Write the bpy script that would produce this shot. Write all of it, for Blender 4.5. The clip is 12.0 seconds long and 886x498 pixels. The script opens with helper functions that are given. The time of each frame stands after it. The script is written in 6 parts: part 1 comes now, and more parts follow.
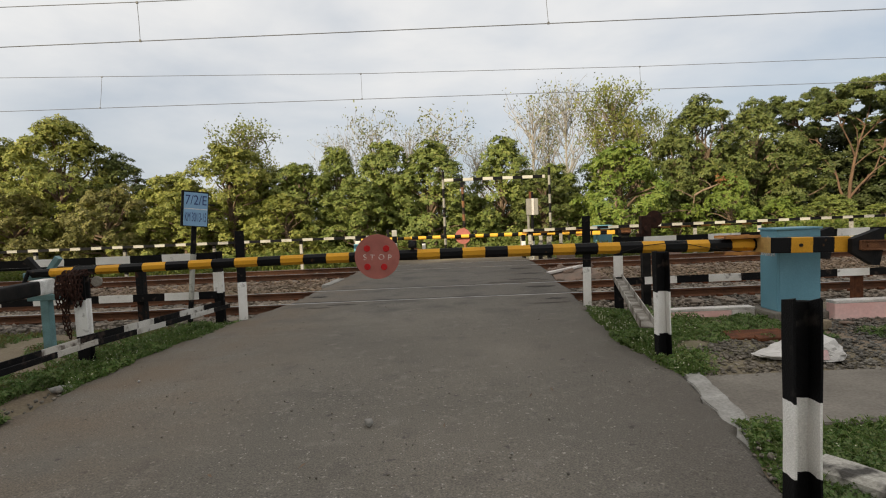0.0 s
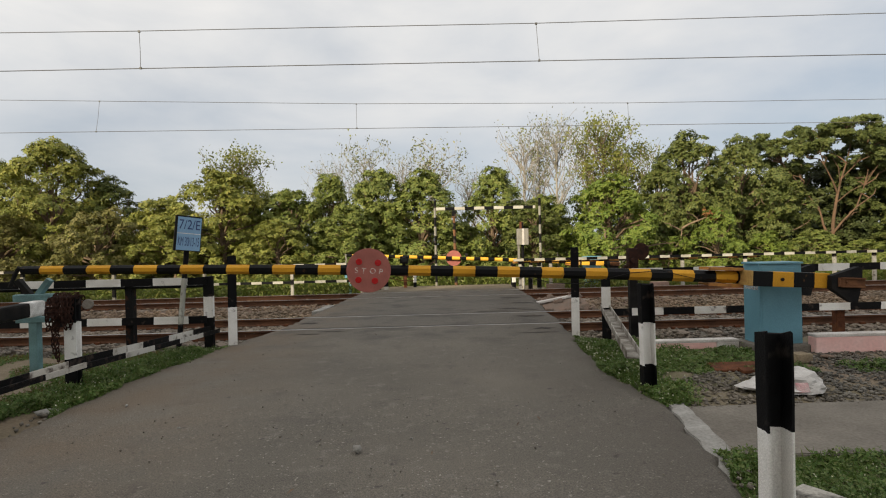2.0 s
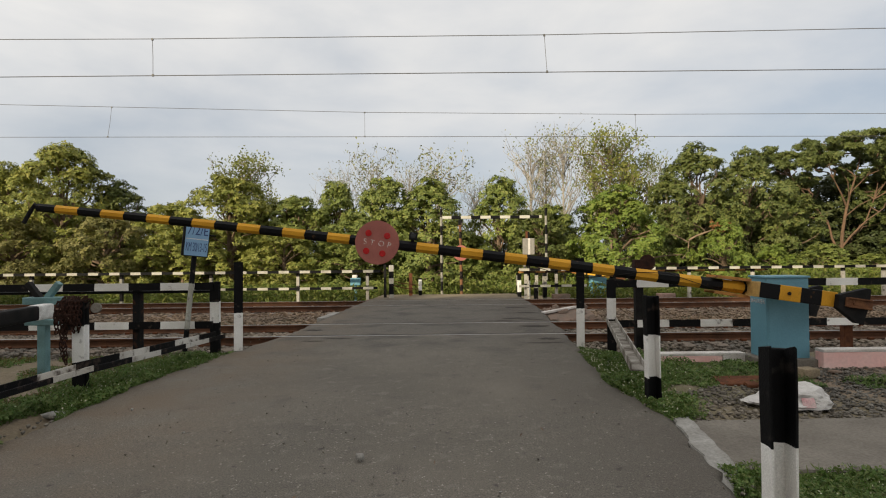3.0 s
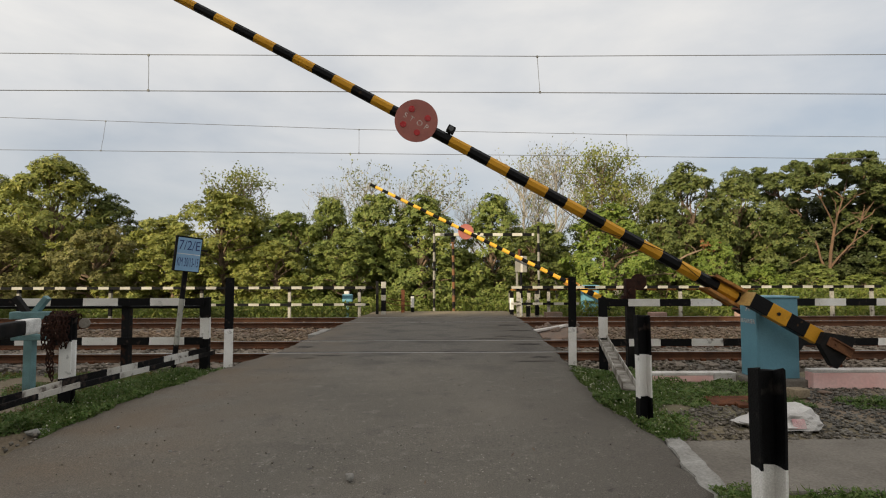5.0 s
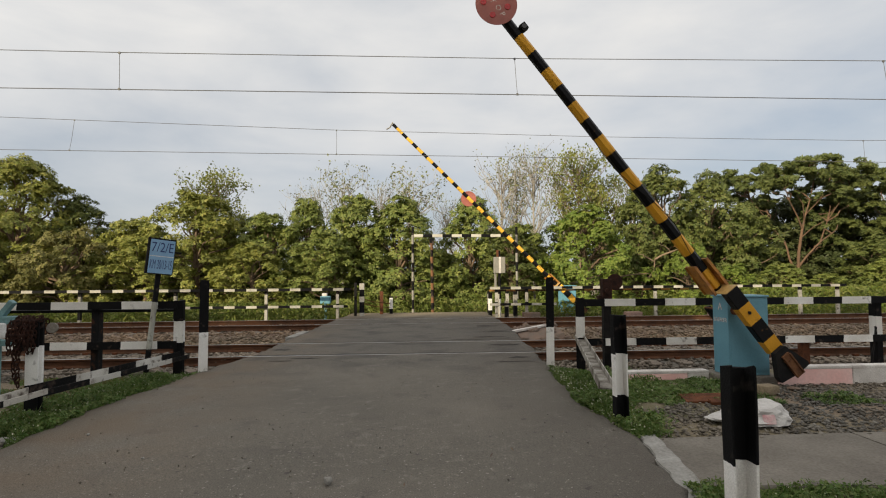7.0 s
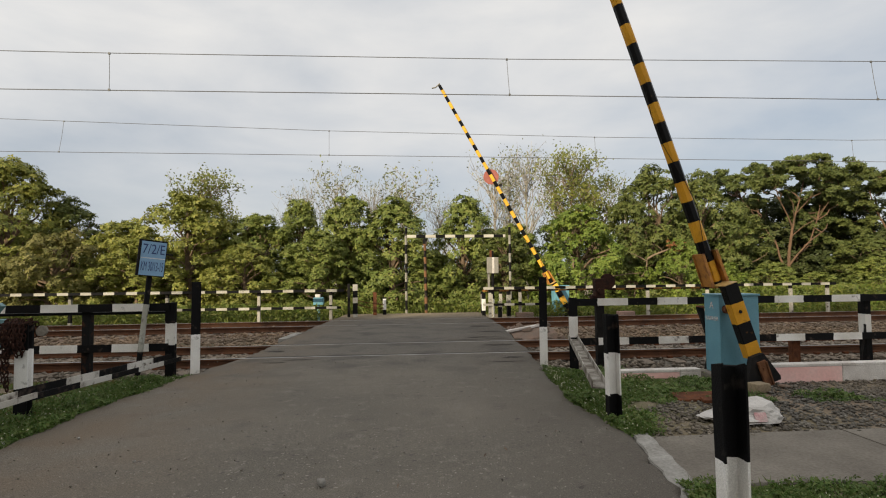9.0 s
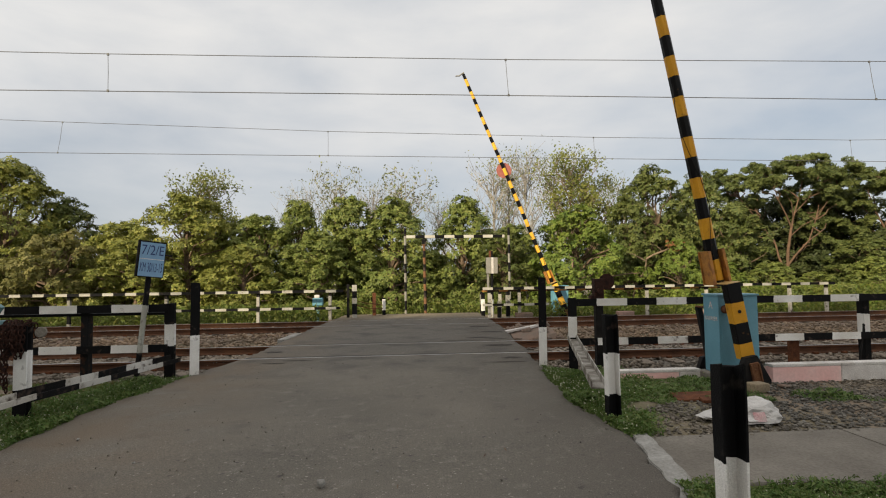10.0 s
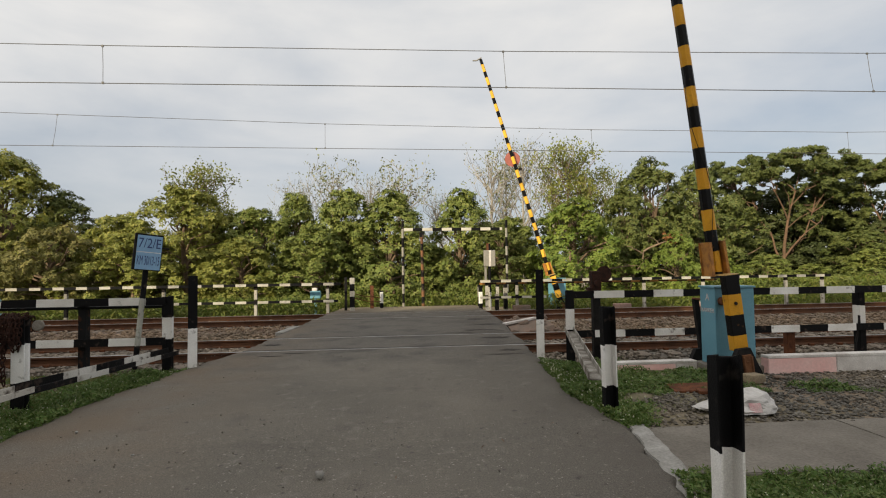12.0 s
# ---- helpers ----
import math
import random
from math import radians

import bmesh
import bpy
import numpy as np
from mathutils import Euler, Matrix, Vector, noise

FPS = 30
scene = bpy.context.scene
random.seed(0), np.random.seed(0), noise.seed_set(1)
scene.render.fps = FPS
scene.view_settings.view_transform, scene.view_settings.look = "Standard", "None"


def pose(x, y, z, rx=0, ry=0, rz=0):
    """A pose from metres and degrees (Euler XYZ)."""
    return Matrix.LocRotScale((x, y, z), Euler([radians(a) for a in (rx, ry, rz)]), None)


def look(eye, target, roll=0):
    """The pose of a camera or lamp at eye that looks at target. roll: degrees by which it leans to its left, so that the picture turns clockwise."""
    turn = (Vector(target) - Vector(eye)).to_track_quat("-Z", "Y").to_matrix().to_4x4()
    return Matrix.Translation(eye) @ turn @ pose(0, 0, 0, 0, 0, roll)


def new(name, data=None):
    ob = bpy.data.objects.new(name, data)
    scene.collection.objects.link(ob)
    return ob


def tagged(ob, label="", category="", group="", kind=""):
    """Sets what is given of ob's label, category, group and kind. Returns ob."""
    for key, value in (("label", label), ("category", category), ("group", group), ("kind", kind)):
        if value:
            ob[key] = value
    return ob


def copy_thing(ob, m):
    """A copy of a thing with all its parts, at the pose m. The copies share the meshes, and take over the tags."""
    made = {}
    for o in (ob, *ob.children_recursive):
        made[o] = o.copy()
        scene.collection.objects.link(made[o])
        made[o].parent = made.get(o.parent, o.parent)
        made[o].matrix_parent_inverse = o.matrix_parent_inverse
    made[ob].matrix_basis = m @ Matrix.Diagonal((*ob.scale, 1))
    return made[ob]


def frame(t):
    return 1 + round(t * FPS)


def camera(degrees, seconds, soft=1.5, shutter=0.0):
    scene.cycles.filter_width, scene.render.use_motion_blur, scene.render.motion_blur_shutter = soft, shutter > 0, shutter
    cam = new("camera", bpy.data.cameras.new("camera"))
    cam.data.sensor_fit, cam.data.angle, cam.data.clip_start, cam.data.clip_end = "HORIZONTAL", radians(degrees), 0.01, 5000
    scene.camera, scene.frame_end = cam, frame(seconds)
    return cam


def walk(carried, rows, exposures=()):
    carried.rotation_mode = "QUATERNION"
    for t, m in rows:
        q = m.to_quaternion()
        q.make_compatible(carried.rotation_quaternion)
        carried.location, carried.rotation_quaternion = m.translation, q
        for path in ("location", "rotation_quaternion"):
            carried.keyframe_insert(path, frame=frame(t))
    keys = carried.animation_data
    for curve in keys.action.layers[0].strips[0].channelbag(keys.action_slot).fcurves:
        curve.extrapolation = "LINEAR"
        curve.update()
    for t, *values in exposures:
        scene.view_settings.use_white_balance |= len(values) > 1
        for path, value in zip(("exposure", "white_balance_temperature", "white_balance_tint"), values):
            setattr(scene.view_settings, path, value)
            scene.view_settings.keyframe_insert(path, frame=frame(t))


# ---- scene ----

# camera: a phone held by hand at the edge of the road
cam = camera(80.2, 12.0, soft=1.1)
PATH = [
    (0, (0.019, 0.607, 1.473), (0.011, 2.604, 1.363), -2.4),
    (0.5, (0.026, 0.539, 1.482), (0.054, 2.538, 1.412), -1.8),
    (1, (0.031, 0.518, 1.485), (0.064, 2.518, 1.445), -1.4),
    (1.5, (0.025, 0.502, 1.488), (0.059, 2.502, 1.481), -1.4),
    (2, (0.019, 0.493, 1.487), (0.049, 2.493, 1.482), -1.4),
    (2.5, (0.015, 0.482, 1.489), (0.026, 2.482, 1.49), -1.0),
    (3, (0.022, 0.469, 1.497), (0.03, 2.469, 1.524), -0.6),
    (3.2, (0.026, 0.468, 1.496), (0.035, 2.467, 1.537), -0.5),
    (5, (0.022, 0.453, 1.509), (0.058, 2.45, 1.599), -0.1),
    (5.5, (0.023, 0.454, 1.509), (0.081, 2.451, 1.6), -0.1),
    (6, (0.021, 0.451, 1.512), (0.095, 2.447, 1.603), -0.2),
    (6.5, (0.021, 0.452, 1.51), (0.121, 2.447, 1.603), -0.3),
    (7, (0.024, 0.453, 1.51), (0.141, 2.447, 1.604), -0.4),
    (9, (0.029, 0.452, 1.508), (0.171, 2.444, 1.604), -0.7),
    (9.5, (0.028, 0.452, 1.51), (0.173, 2.445, 1.606), -0.7),
    (10, (0.029, 0.45, 1.511), (0.174, 2.442, 1.608), -0.8),
    (10.5, (0.029, 0.453, 1.508), (0.175, 2.445, 1.602), -0.8),
    (11, (0.029, 0.452, 1.506), (0.178, 2.444, 1.585), -0.9),
    (11.5, (0.03, 0.452, 1.508), (0.182, 2.445, 1.582), -0.9),
    (12, (0.027, 0.45, 1.506), (0.181, 2.442, 1.576), -0.9),
]
walk(cam, [(t, look(e, g, r)) for t, e, g, r in PATH], exposures=[(0, 0.32), (2, 0.24), (5, 0.18), (12, 0.18)])

# ---- world, sun ----
SUN_AZ, SUN_EL = -138.0, 22.0      # where the sun stands, degrees from +y towards +x, and above the horizon

sun_way = Vector((math.sin(radians(SUN_AZ)) * math.cos(radians(SUN_EL)), math.cos(radians(SUN_AZ)) * math.cos(radians(SUN_EL)), math.sin(radians(SUN_EL))))


def build_world():
    w = bpy.data.worlds.new("sky")
    scene.world = w
    w.use_nodes = True
    nt = w.node_tree
    nt.nodes.clear()
    out = nt.nodes.new("ShaderNodeOutputWorld")
    bg = nt.nodes.new("ShaderNodeBackground")
    sky = nt.nodes.new("ShaderNodeTexSky")
    sky.sky_type = "NISHITA"
    sky.sun_disc = False
    sky.sun_elevation = radians(SUN_EL)
    sky.sun_rotation = radians(SUN_AZ)
    sky.dust_density = 2.0
    co = nt.nodes.new("ShaderNodeTexCoord")
    # broad soft banks of cloud, flattened towards the horizon
    mp = nt.nodes.new("ShaderNodeMapping")
    mp.inputs["Scale"].default_value = (1.5, 1.5, 4.2)
    nt.links.new(co.outputs["Generated"], mp.inputs["Vector"])
    n1 = nt.nodes.new("ShaderNodeTexNoise")
    n1.inputs["Scale"].default_value = 1.6
    n1.inputs["Detail"].default_value = 7.0
    n1.inputs["Roughness"].default_value = 0.52
    n1.inputs["Distortion"].default_value = 0.25
    nt.links.new(mp.outputs[0], n1.inputs["Vector"])
    sep = nt.nodes.new("ShaderNodeSeparateXYZ")
    nt.links.new(co.outputs["Generated"], sep.inputs[0])
    # more cloud higher up, a clearer blue-grey strip above the trees
    hi = nt.nodes.new("ShaderNodeMapRange")
    hi.inputs["From Min"].default_value = 0.12
    hi.inputs["From Max"].default_value = 0.42
    hi.inputs["To Min"].default_value = -0.10
    hi.inputs["To Max"].default_value = 0.20
    nt.links.new(sep.outputs["Z"], hi.inputs["Value"])
    add = nt.nodes.new("ShaderNodeMath")
    nt.links.new(n1.outputs["Fac"], add.inputs[0])
    nt.links.new(hi.outputs[0], add.inputs[1])
    ramp = nt.nodes.new("ShaderNodeValToRGB")
    ramp.color_ramp.elements[0].position = 0.28
    ramp.color_ramp.elements[0].color = (0, 0, 0, 1)
    ramp.color_ramp.elements[1].position = 0.80
    ramp.color_ramp.elements[1].color = (1, 1, 1, 1)
    nt.links.new(add.outputs[0], ramp.inputs["Fac"])
    haze = nt.nodes.new("ShaderNodeRGB")
    haze.outputs[0].default_value = (5.6, 6.08, 6.72, 1)
    veil = nt.nodes.new("ShaderNodeMix")
    veil.data_type = "RGBA"
    veil.inputs["Factor"].default_value = 0.72
    nt.links.new(sky.outputs[0], veil.inputs["A"])
    nt.links.new(haze.outputs[0], veil.inputs["B"])
    cloud = nt.nodes.new("ShaderNodeRGB")
    cloud.outputs[0].default_value = (8.4, 8.3, 8.15, 1)
    # the veil and the clouds brighten towards the low sun
    dot = nt.nodes.new("ShaderNodeVectorMath")
    dot.operation = "DOT_PRODUCT"
    nt.links.new(co.outputs["Generated"], dot.inputs[0])
    dot.inputs[1].default_value = sun_way
    near_sun = nt.nodes.new("ShaderNodeMapRange")
    near_sun.inputs["From Min"].default_value = -0.15
    near_sun.inputs["From Max"].default_value = 1.0
    nt.links.new(dot.outputs["Value"], near_sun.inputs["Value"])
    gleam = nt.nodes.new("ShaderNodeMix")
    gleam.data_type = "RGBA"
    gleam.inputs["A"].default_value = (1, 1, 1, 1)
    gleam.inputs["B"].default_value = (1.55, 1.49, 1.39, 1)
    nt.links.new(near_sun.outputs[0], gleam.inputs["Factor"])
    mix = nt.nodes.new("ShaderNodeMix")
    mix.data_type = "RGBA"
    nt.links.new(ramp.outputs[0], mix.inputs["Factor"])
    nt.links.new(veil.outputs["Result"], mix.inputs["A"])
    nt.links.new(cloud.outputs[0], mix.inputs["B"])
    lit = nt.nodes.new("ShaderNodeMix")
    lit.data_type = "RGBA"
    lit.blend_type = "MULTIPLY"
    lit.inputs["Factor"].default_value = 1.0
    nt.links.new(mix.outputs["Result"], lit.inputs["A"])
    nt.links.new(gleam.outputs["Result"], lit.inputs["B"])
    nt.links.new(lit.outputs["Result"], bg.inputs["Color"])
    bg.inputs["Strength"].default_value = 0.085
    nt.links.new(bg.outputs[0], out.inputs["Surface"])


build_world()
sun_data = bpy.data.lights.new("sun", "SUN")
sun_data.energy = 5.2
sun_data.angle = radians(0.6)
sun_data.color = (1.0, 0.87, 0.62)
sun = new("sun", sun_data)
sun.matrix_world = look(tuple(sun_way * 80), (0, 0, 0))


# ---- materials ----
def links_of(m):
    m.use_nodes = True
    nt = m.node_tree
    return nt, nt.nodes["Principled BSDF"]


def node(nt, kind, **sockets):
    n = nt.nodes.new(kind)
    for key, value in sockets.items():
        n.inputs[key.replace("_", " ")].default_value = value
    return n


def mixed(nt, fac, a, b):
    """A colour mix; fac, a and b are sockets or values."""
    n = nt.nodes.new("ShaderNodeMix")
    n.data_type = "RGBA"
    for key, value in (("Factor", fac), ("A", a), ("B", b)):
        if isinstance(value, bpy.types.NodeSocket):
            nt.links.new(value, n.inputs[key])
        elif key == "Factor":
            n.inputs[key].default_value = value
        else:
            n.inputs[key].default_value = (*value, 1)
    return n.outputs["Result"]


def noise_fac(nt, co, scale, lo, hi, detail=4.0):
    n = node(nt, "ShaderNodeTexNoise", Scale=scale, Detail=detail)
    nt.links.new(co, n.inputs["Vector"])
    r = node(nt, "ShaderNodeMapRange", From_Min=lo, From_Max=hi)
    nt.links.new(n.outputs["Fac"], r.inputs["Value"])
    return r.outputs[0]


def finish(nt, bsdf, co, colour, rough, metal, fine, bump, grain=0.25):
    """Fine grain in colour and relief over a colour socket."""
    f = noise_fac(nt, co, fine, 0.25, 0.75, 3.0)
    dark = nt.nodes.new("ShaderNodeMix")
    dark.data_type = "RGBA"
    dark.blend_type = "MULTIPLY"
    dark.inputs["Factor"].default_value = 1.0
    nt.links.new(colour, dark.inputs["A"])
    g = mixed(nt, f, (1 - grain, 1 - grain, 1 - grain), (1.0 + grain * 0.6,) * 3)
    nt.links.new(g, dark.inputs["B"])
    nt.links.new(dark.outputs["Result"], bsdf.inputs["Base Color"])
    bsdf.inputs["Roughness"].default_value = rough
    bsdf.inputs["Metallic"].default_value = metal
    if bump:
        b = node(nt, "ShaderNodeBump", Strength=bump, Distance=0.01)
        nt.links.new(f, b.inputs["Height"])
        nt.links.new(b.outputs[0], bsdf.inputs["Normal"])


def plain(name, c1, c2, rough=0.8, scale=4.0, fine=60.0, bump=0.2, metal=0.0, grain=0.25, lo=0.35, hi=0.65):
    m = bpy.data.materials.new(name)
    nt, bsdf = links_of(m)
    co = nt.nodes.new("ShaderNodeTexCoord").outputs["Object"]
    col = mixed(nt, noise_fac(nt, co, scale, lo, hi), c1, c2)
    finish(nt, bsdf, co, col, rough, metal, fine, bump, grain)
    if rough >= 0.7:
        bsdf.inputs["Specular IOR Level"].default_value = 0.15
    return m


def banded(name, axis, stops, length, repeat=False, shift=0.0, wear=(0.075, 0.055, 0.045), worn=0.60, rough=0.68, ragged=0.02):
    """Paint in bands along an axis of the object: stops are (metres, colour) from 0 on; repeat: over and over."""
    m = bpy.data.materials.new(name)
    nt, bsdf = links_of(m)
    co = nt.nodes.new("ShaderNodeTexCoord").outputs["Object"]
    sep = nt.nodes.new("ShaderNodeSeparateXYZ")
    nt.links.new(co, sep.inputs[0])
    jit = node(nt, "ShaderNodeTexNoise", Scale=22.0, Detail=2.0)
    nt.links.new(co, jit.inputs["Vector"])
    a = node(nt, "ShaderNodeMath")
    a.operation = "MULTIPLY_ADD"
    nt.links.new(jit.outputs["Fac"], a.inputs[0])
    a.inputs[1].default_value = ragged
    a.inputs[2].default_value = shift - ragged / 2
    b = node(nt, "ShaderNodeMath")
    nt.links.new(sep.outputs[axis], b.inputs[0])
    nt.links.new(a.outputs[0], b.inputs[1])
    c = node(nt, "ShaderNodeMath")
    c.operation = "DIVIDE"
    nt.links.new(b.outputs[0], c.inputs[0])
    c.inputs[1].default_value = length
    val = c.outputs[0]
    if repeat:
        d = node(nt, "ShaderNodeMath")
        d.operation = "FLOORED_MODULO"
        nt.links.new(val, d.inputs[0])
        d.inputs[1].default_value = 1.0
        val = d.outputs[0]
    ramp = nt.nodes.new("ShaderNodeValToRGB")
    ramp.color_ramp.interpolation = "CONSTANT"
    els = ramp.color_ramp.elements
    while len(els) < len(stops):
        els.new(0.5)
    for el, (pos, colour) in zip(els, stops):
        el.position = min(pos / length, 1.0)
        el.color = (*colour, 1)
    nt.links.new(val, ramp.inputs["Fac"])
    dirt = noise_fac(nt, co, 9.0, worn, worn + 0.16, 8.0)
    col = mixed(nt, dirt, ramp.outputs[0], wear)
    stain = nt.nodes.new("ShaderNodeMix")
    stain.data_type = "RGBA"
    stain.blend_type = "MULTIPLY"
    stain.inputs["Factor"].default_value = 1.0
    nt.links.new(col, stain.inputs["A"])
    nt.links.new(mixed(nt, noise_fac(nt, co, 2.3, 0.35, 0.75, 6.0), (1.05, 1.05, 1.05), (0.80, 0.77, 0.73)), stain.inputs["B"])
    col = stain.outputs["Result"]
    finish(nt, bsdf, co, col, rough, 0.0, 130.0, 0.25, 0.18)
    bsdf.inputs["Specular IOR Level"].default_value = 0.12
    return m


BLACK, WHITE, YELLOW = (0.006, 0.006, 0.007), (0.80, 0.79, 0.77), (0.66, 0.33, 0.030)
M = {}
M["boom"] = banded("boom_paint", "X", ((0, YELLOW), (0.297, BLACK)), 0.599, True, 0.124, wear=(0.20, 0.10, 0.03), worn=0.64, rough=0.42)
M["boom_butt"] = banded("boom_butt_paint", "X", ((0, YELLOW), (0.285, BLACK)), 0.566, True, 0.116, wear=(0.20, 0.10, 0.03), worn=0.64, rough=0.42)
M["far_boom"] = banded("far_boom_paint", "X", ((0, (0.82, 0.46, 0.06)), (0.29, BLACK)), 0.532, True, 0.325, worn=0.70, rough=0.45)
M["fence_half"] = banded("fence_paint_half", "X", ((0, WHITE), (0.535, BLACK)), 1.062, True, 0.098, worn=0.62)
M["fence_left"] = banded("fence_paint_left", "X", ((0, WHITE), (0.575, BLACK)), 1.107, True, -0.565, worn=0.66)
M["fence_far"] = banded("fence_paint_far", "X", ((0, (0.46, 0.44, 0.39)), (0.36, BLACK)), 0.75, True, 0.0, worn=0.66)
M["brown_bar"] = banded("brown_bar_paint", "X", ((0, (0.36, 0.17, 0.05)), (0.34, (0.045, 0.024, 0.015))), 0.72, True, 0.1, worn=0.60)
M["guard"] = banded("guard_paint", "X", ((0, BLACK), (0.68, (0.50, 0.49, 0.46)), (1.26, BLACK), (1.84, (0.52, 0.51, 0.48)), (2.49, BLACK)), 3.2, worn=0.55)
M["guard_near"] = banded("guard_near_paint", "X", ((0, BLACK), (0.55, (0.50, 0.49, 0.46)), (1.15, BLACK), (2.02, (0.48, 0.46, 0.42))), 3.2, worn=0.54)
M["gauge"] = banded("gauge_paint", "X", ((0, (0.52, 0.50, 0.44)), (0.44, BLACK)), 0.85, True, 0.0, worn=0.68)
M["far_post"] = banded("far_post_paint", "Z", ((0, (0.42, 0.40, 0.36)), (0.34, BLACK), (0.48, (0.42, 0.40, 0.36)), (0.82, BLACK)), 3.0, worn=0.56)
M["gauge_post"] = banded("gauge_post_paint", "Z", ((0, BLACK), (0.4, (0.27, 0.26, 0.23))), 0.8, True, 0.0, worn=0.56)
M["small_banded"] = banded("small_post_paint", "Z", ((0, (0.42, 0.40, 0.36)), (0.22, BLACK), (0.60, (0.42, 0.40, 0.36)), (0.80, BLACK), (1.05, (0.46, 0.44, 0.40))), 3.0, worn=0.60)
M["orange_post"] = banded("orange_post_paint", "Z", ((0, BLACK), (0.28, (0.20, 0.10, 0.05))), 0.56, True, 0.0, worn=0.50)
M["post_bw"] = banded("post_black_over_white", "Z", ((0, WHITE), (0.60, BLACK)), 3.0, worn=0.60)
M["post_wb"] = banded("post_three_bands", "Z", ((0, BLACK), (0.26, WHITE), (0.69, BLACK)), 3.0, worn=0.62)
M["post_near"] = banded("post_white_below_black", "Z", ((0, BLACK), (0.265, WHITE), (0.598, BLACK)), 3.0, worn=0.62, wear=(0.05, 0.045, 0.04))
M["post_end"] = banded("post_end_paint", "Z", ((0, BLACK), (0.40, WHITE), (0.76, BLACK)), 3.0, worn=0.62)
M["post_mid"] = banded("post_mid_paint", "Z", ((0, BLACK), (0.29, WHITE), (0.70, BLACK)), 3.0, worn=0.62)
M["sign_pole"] = banded("sign_pole_paint", "Z", ((0, BLACK), (0.38, (0.40, 0.40, 0.36)), (1.14, BLACK)), 3.0, worn=0.56)
M["black"] = plain("black_paint", (0.008, 0.008, 0.009), (0.020, 0.018, 0.017), 0.75, 6.0, 90.0, 0.25)
M["post_black"] = plain("rust_flecked_black", (0.009, 0.009, 0.010), (0.075, 0.030, 0.014), 0.75, 7.0, 90.0, 0.3, lo=0.60, hi=0.74)
M["white"] = plain("white_wash", WHITE, (0.45, 0.44, 0.42), 0.75, 5.0, 70.0, 0.3)
M["dirty_steel"] = plain("dirty_whitewashed_steel", (0.46, 0.44, 0.40), (0.13, 0.11, 0.09), 0.8, 5.0, 60.0, 0.4)
M["yoke"] = plain("rusty_yellow_steel", (0.46, 0.20, 0.035), (0.20, 0.075, 0.025), 0.6, 8.0, 90.0, 0.3, lo=0.45, hi=0.70)
M["cream"] = plain("cream_paint", (0.55, 0.36, 0.12), (0.40, 0.24, 0.08), 0.5, 9.0, 80.0, 0.2)
M["red_disc"] = plain("faded_red_paint", (0.39, 0.125, 0.100), (0.32, 0.100, 0.080), 0.6, 6.0, 90.0, 0.12, grain=0.15)
M["reflector"] = plain("red_reflector", (0.50, 0.012, 0.014), (0.40, 0.01, 0.012), 0.25, 12.0, 200.0, 0.1, grain=0.1)
M["letter"] = plain("white_letter", (0.70, 0.66, 0.62), (0.40, 0.22, 0.18), 0.6, 26.0, 120.0, 0.1, lo=0.45, hi=0.62)
M["rust"] = plain("rusty_iron", (0.16, 0.062, 0.030), (0.085, 0.035, 0.020), 0.85, 9.0, 120.0, 0.5)
M["rust_plate"] = plain("bright_rust", (0.20, 0.092, 0.044), (0.11, 0.050, 0.028), 0.8, 9.0, 120.0, 0.4)
M["chain"] = plain("rusty_chain", (0.050, 0.021, 0.014), (0.022, 0.012, 0.010), 0.85, 14.0, 160.0, 0.5)
M["rail"] = plain("rail_side", (0.130, 0.060, 0.033), (0.082, 0.042, 0.026), 0.8, 3.0, 90.0, 0.35)
M["rail_head"] = plain("worn_rail_head", (0.42, 0.42, 0.42), (0.30, 0.30, 0.31), 0.36, 3.0, 60.0, 0.05, metal=0.85)
M["teal"] = plain("teal_paint", (0.130, 0.305, 0.395), (0.105, 0.260, 0.340), 0.45, 2.5, 50.0, 0.1, grain=0.10)
M["teal_pale"] = plain("pale_teal_paint", (0.16, 0.30, 0.32), (0.11, 0.20, 0.21), 0.6, 5.0, 80.0, 0.25)
M["blue_sign"] = plain("pale_blue_sign", (0.22, 0.39, 0.58), (0.18, 0.33, 0.52), 0.4, 6.0, 60.0, 0.05, grain=0.08)
M["sign_letter"] = plain("dark_blue_letter", (0.010, 0.030, 0.13), (0.012, 0.035, 0.15), 0.5, 8.0, 60.0, 0.0)
M["concrete"] = plain("concrete", (0.212, 0.192, 0.165), (0.152, 0.136, 0.116), 0.9, 1.6, 45.0, 0.5)
M["kerb"] = plain("pale_cement", (0.34, 0.33, 0.31), (0.25, 0.24, 0.22), 0.9, 3.0, 40.0, 0.5)
M["edging"] = plain("stained_cement", (0.40, 0.38, 0.34), (0.07, 0.065, 0.06), 0.9, 7.0, 50.0, 0.5, lo=0.52, hi=0.66)
M["kerb_warm"] = plain("tan_cement", (0.30, 0.24, 0.16), (0.21, 0.17, 0.12), 0.9, 4.0, 40.0, 0.5)
M["footing"] = plain("faded_footing_wash", (0.36, 0.235, 0.195), (0.26, 0.18, 0.15), 0.9, 3.0, 30.0, 0.4)
M["tar"] = plain("dark_dirt", (0.038, 0.033, 0.030), (0.060, 0.052, 0.046), 0.8, 5.0, 60.0, 0.6)
M["sleeper"] = plain("sleeper_concrete", (0.26, 0.22, 0.18), (0.18, 0.14, 0.11), 0.9, 3.0, 60.0, 0.4)
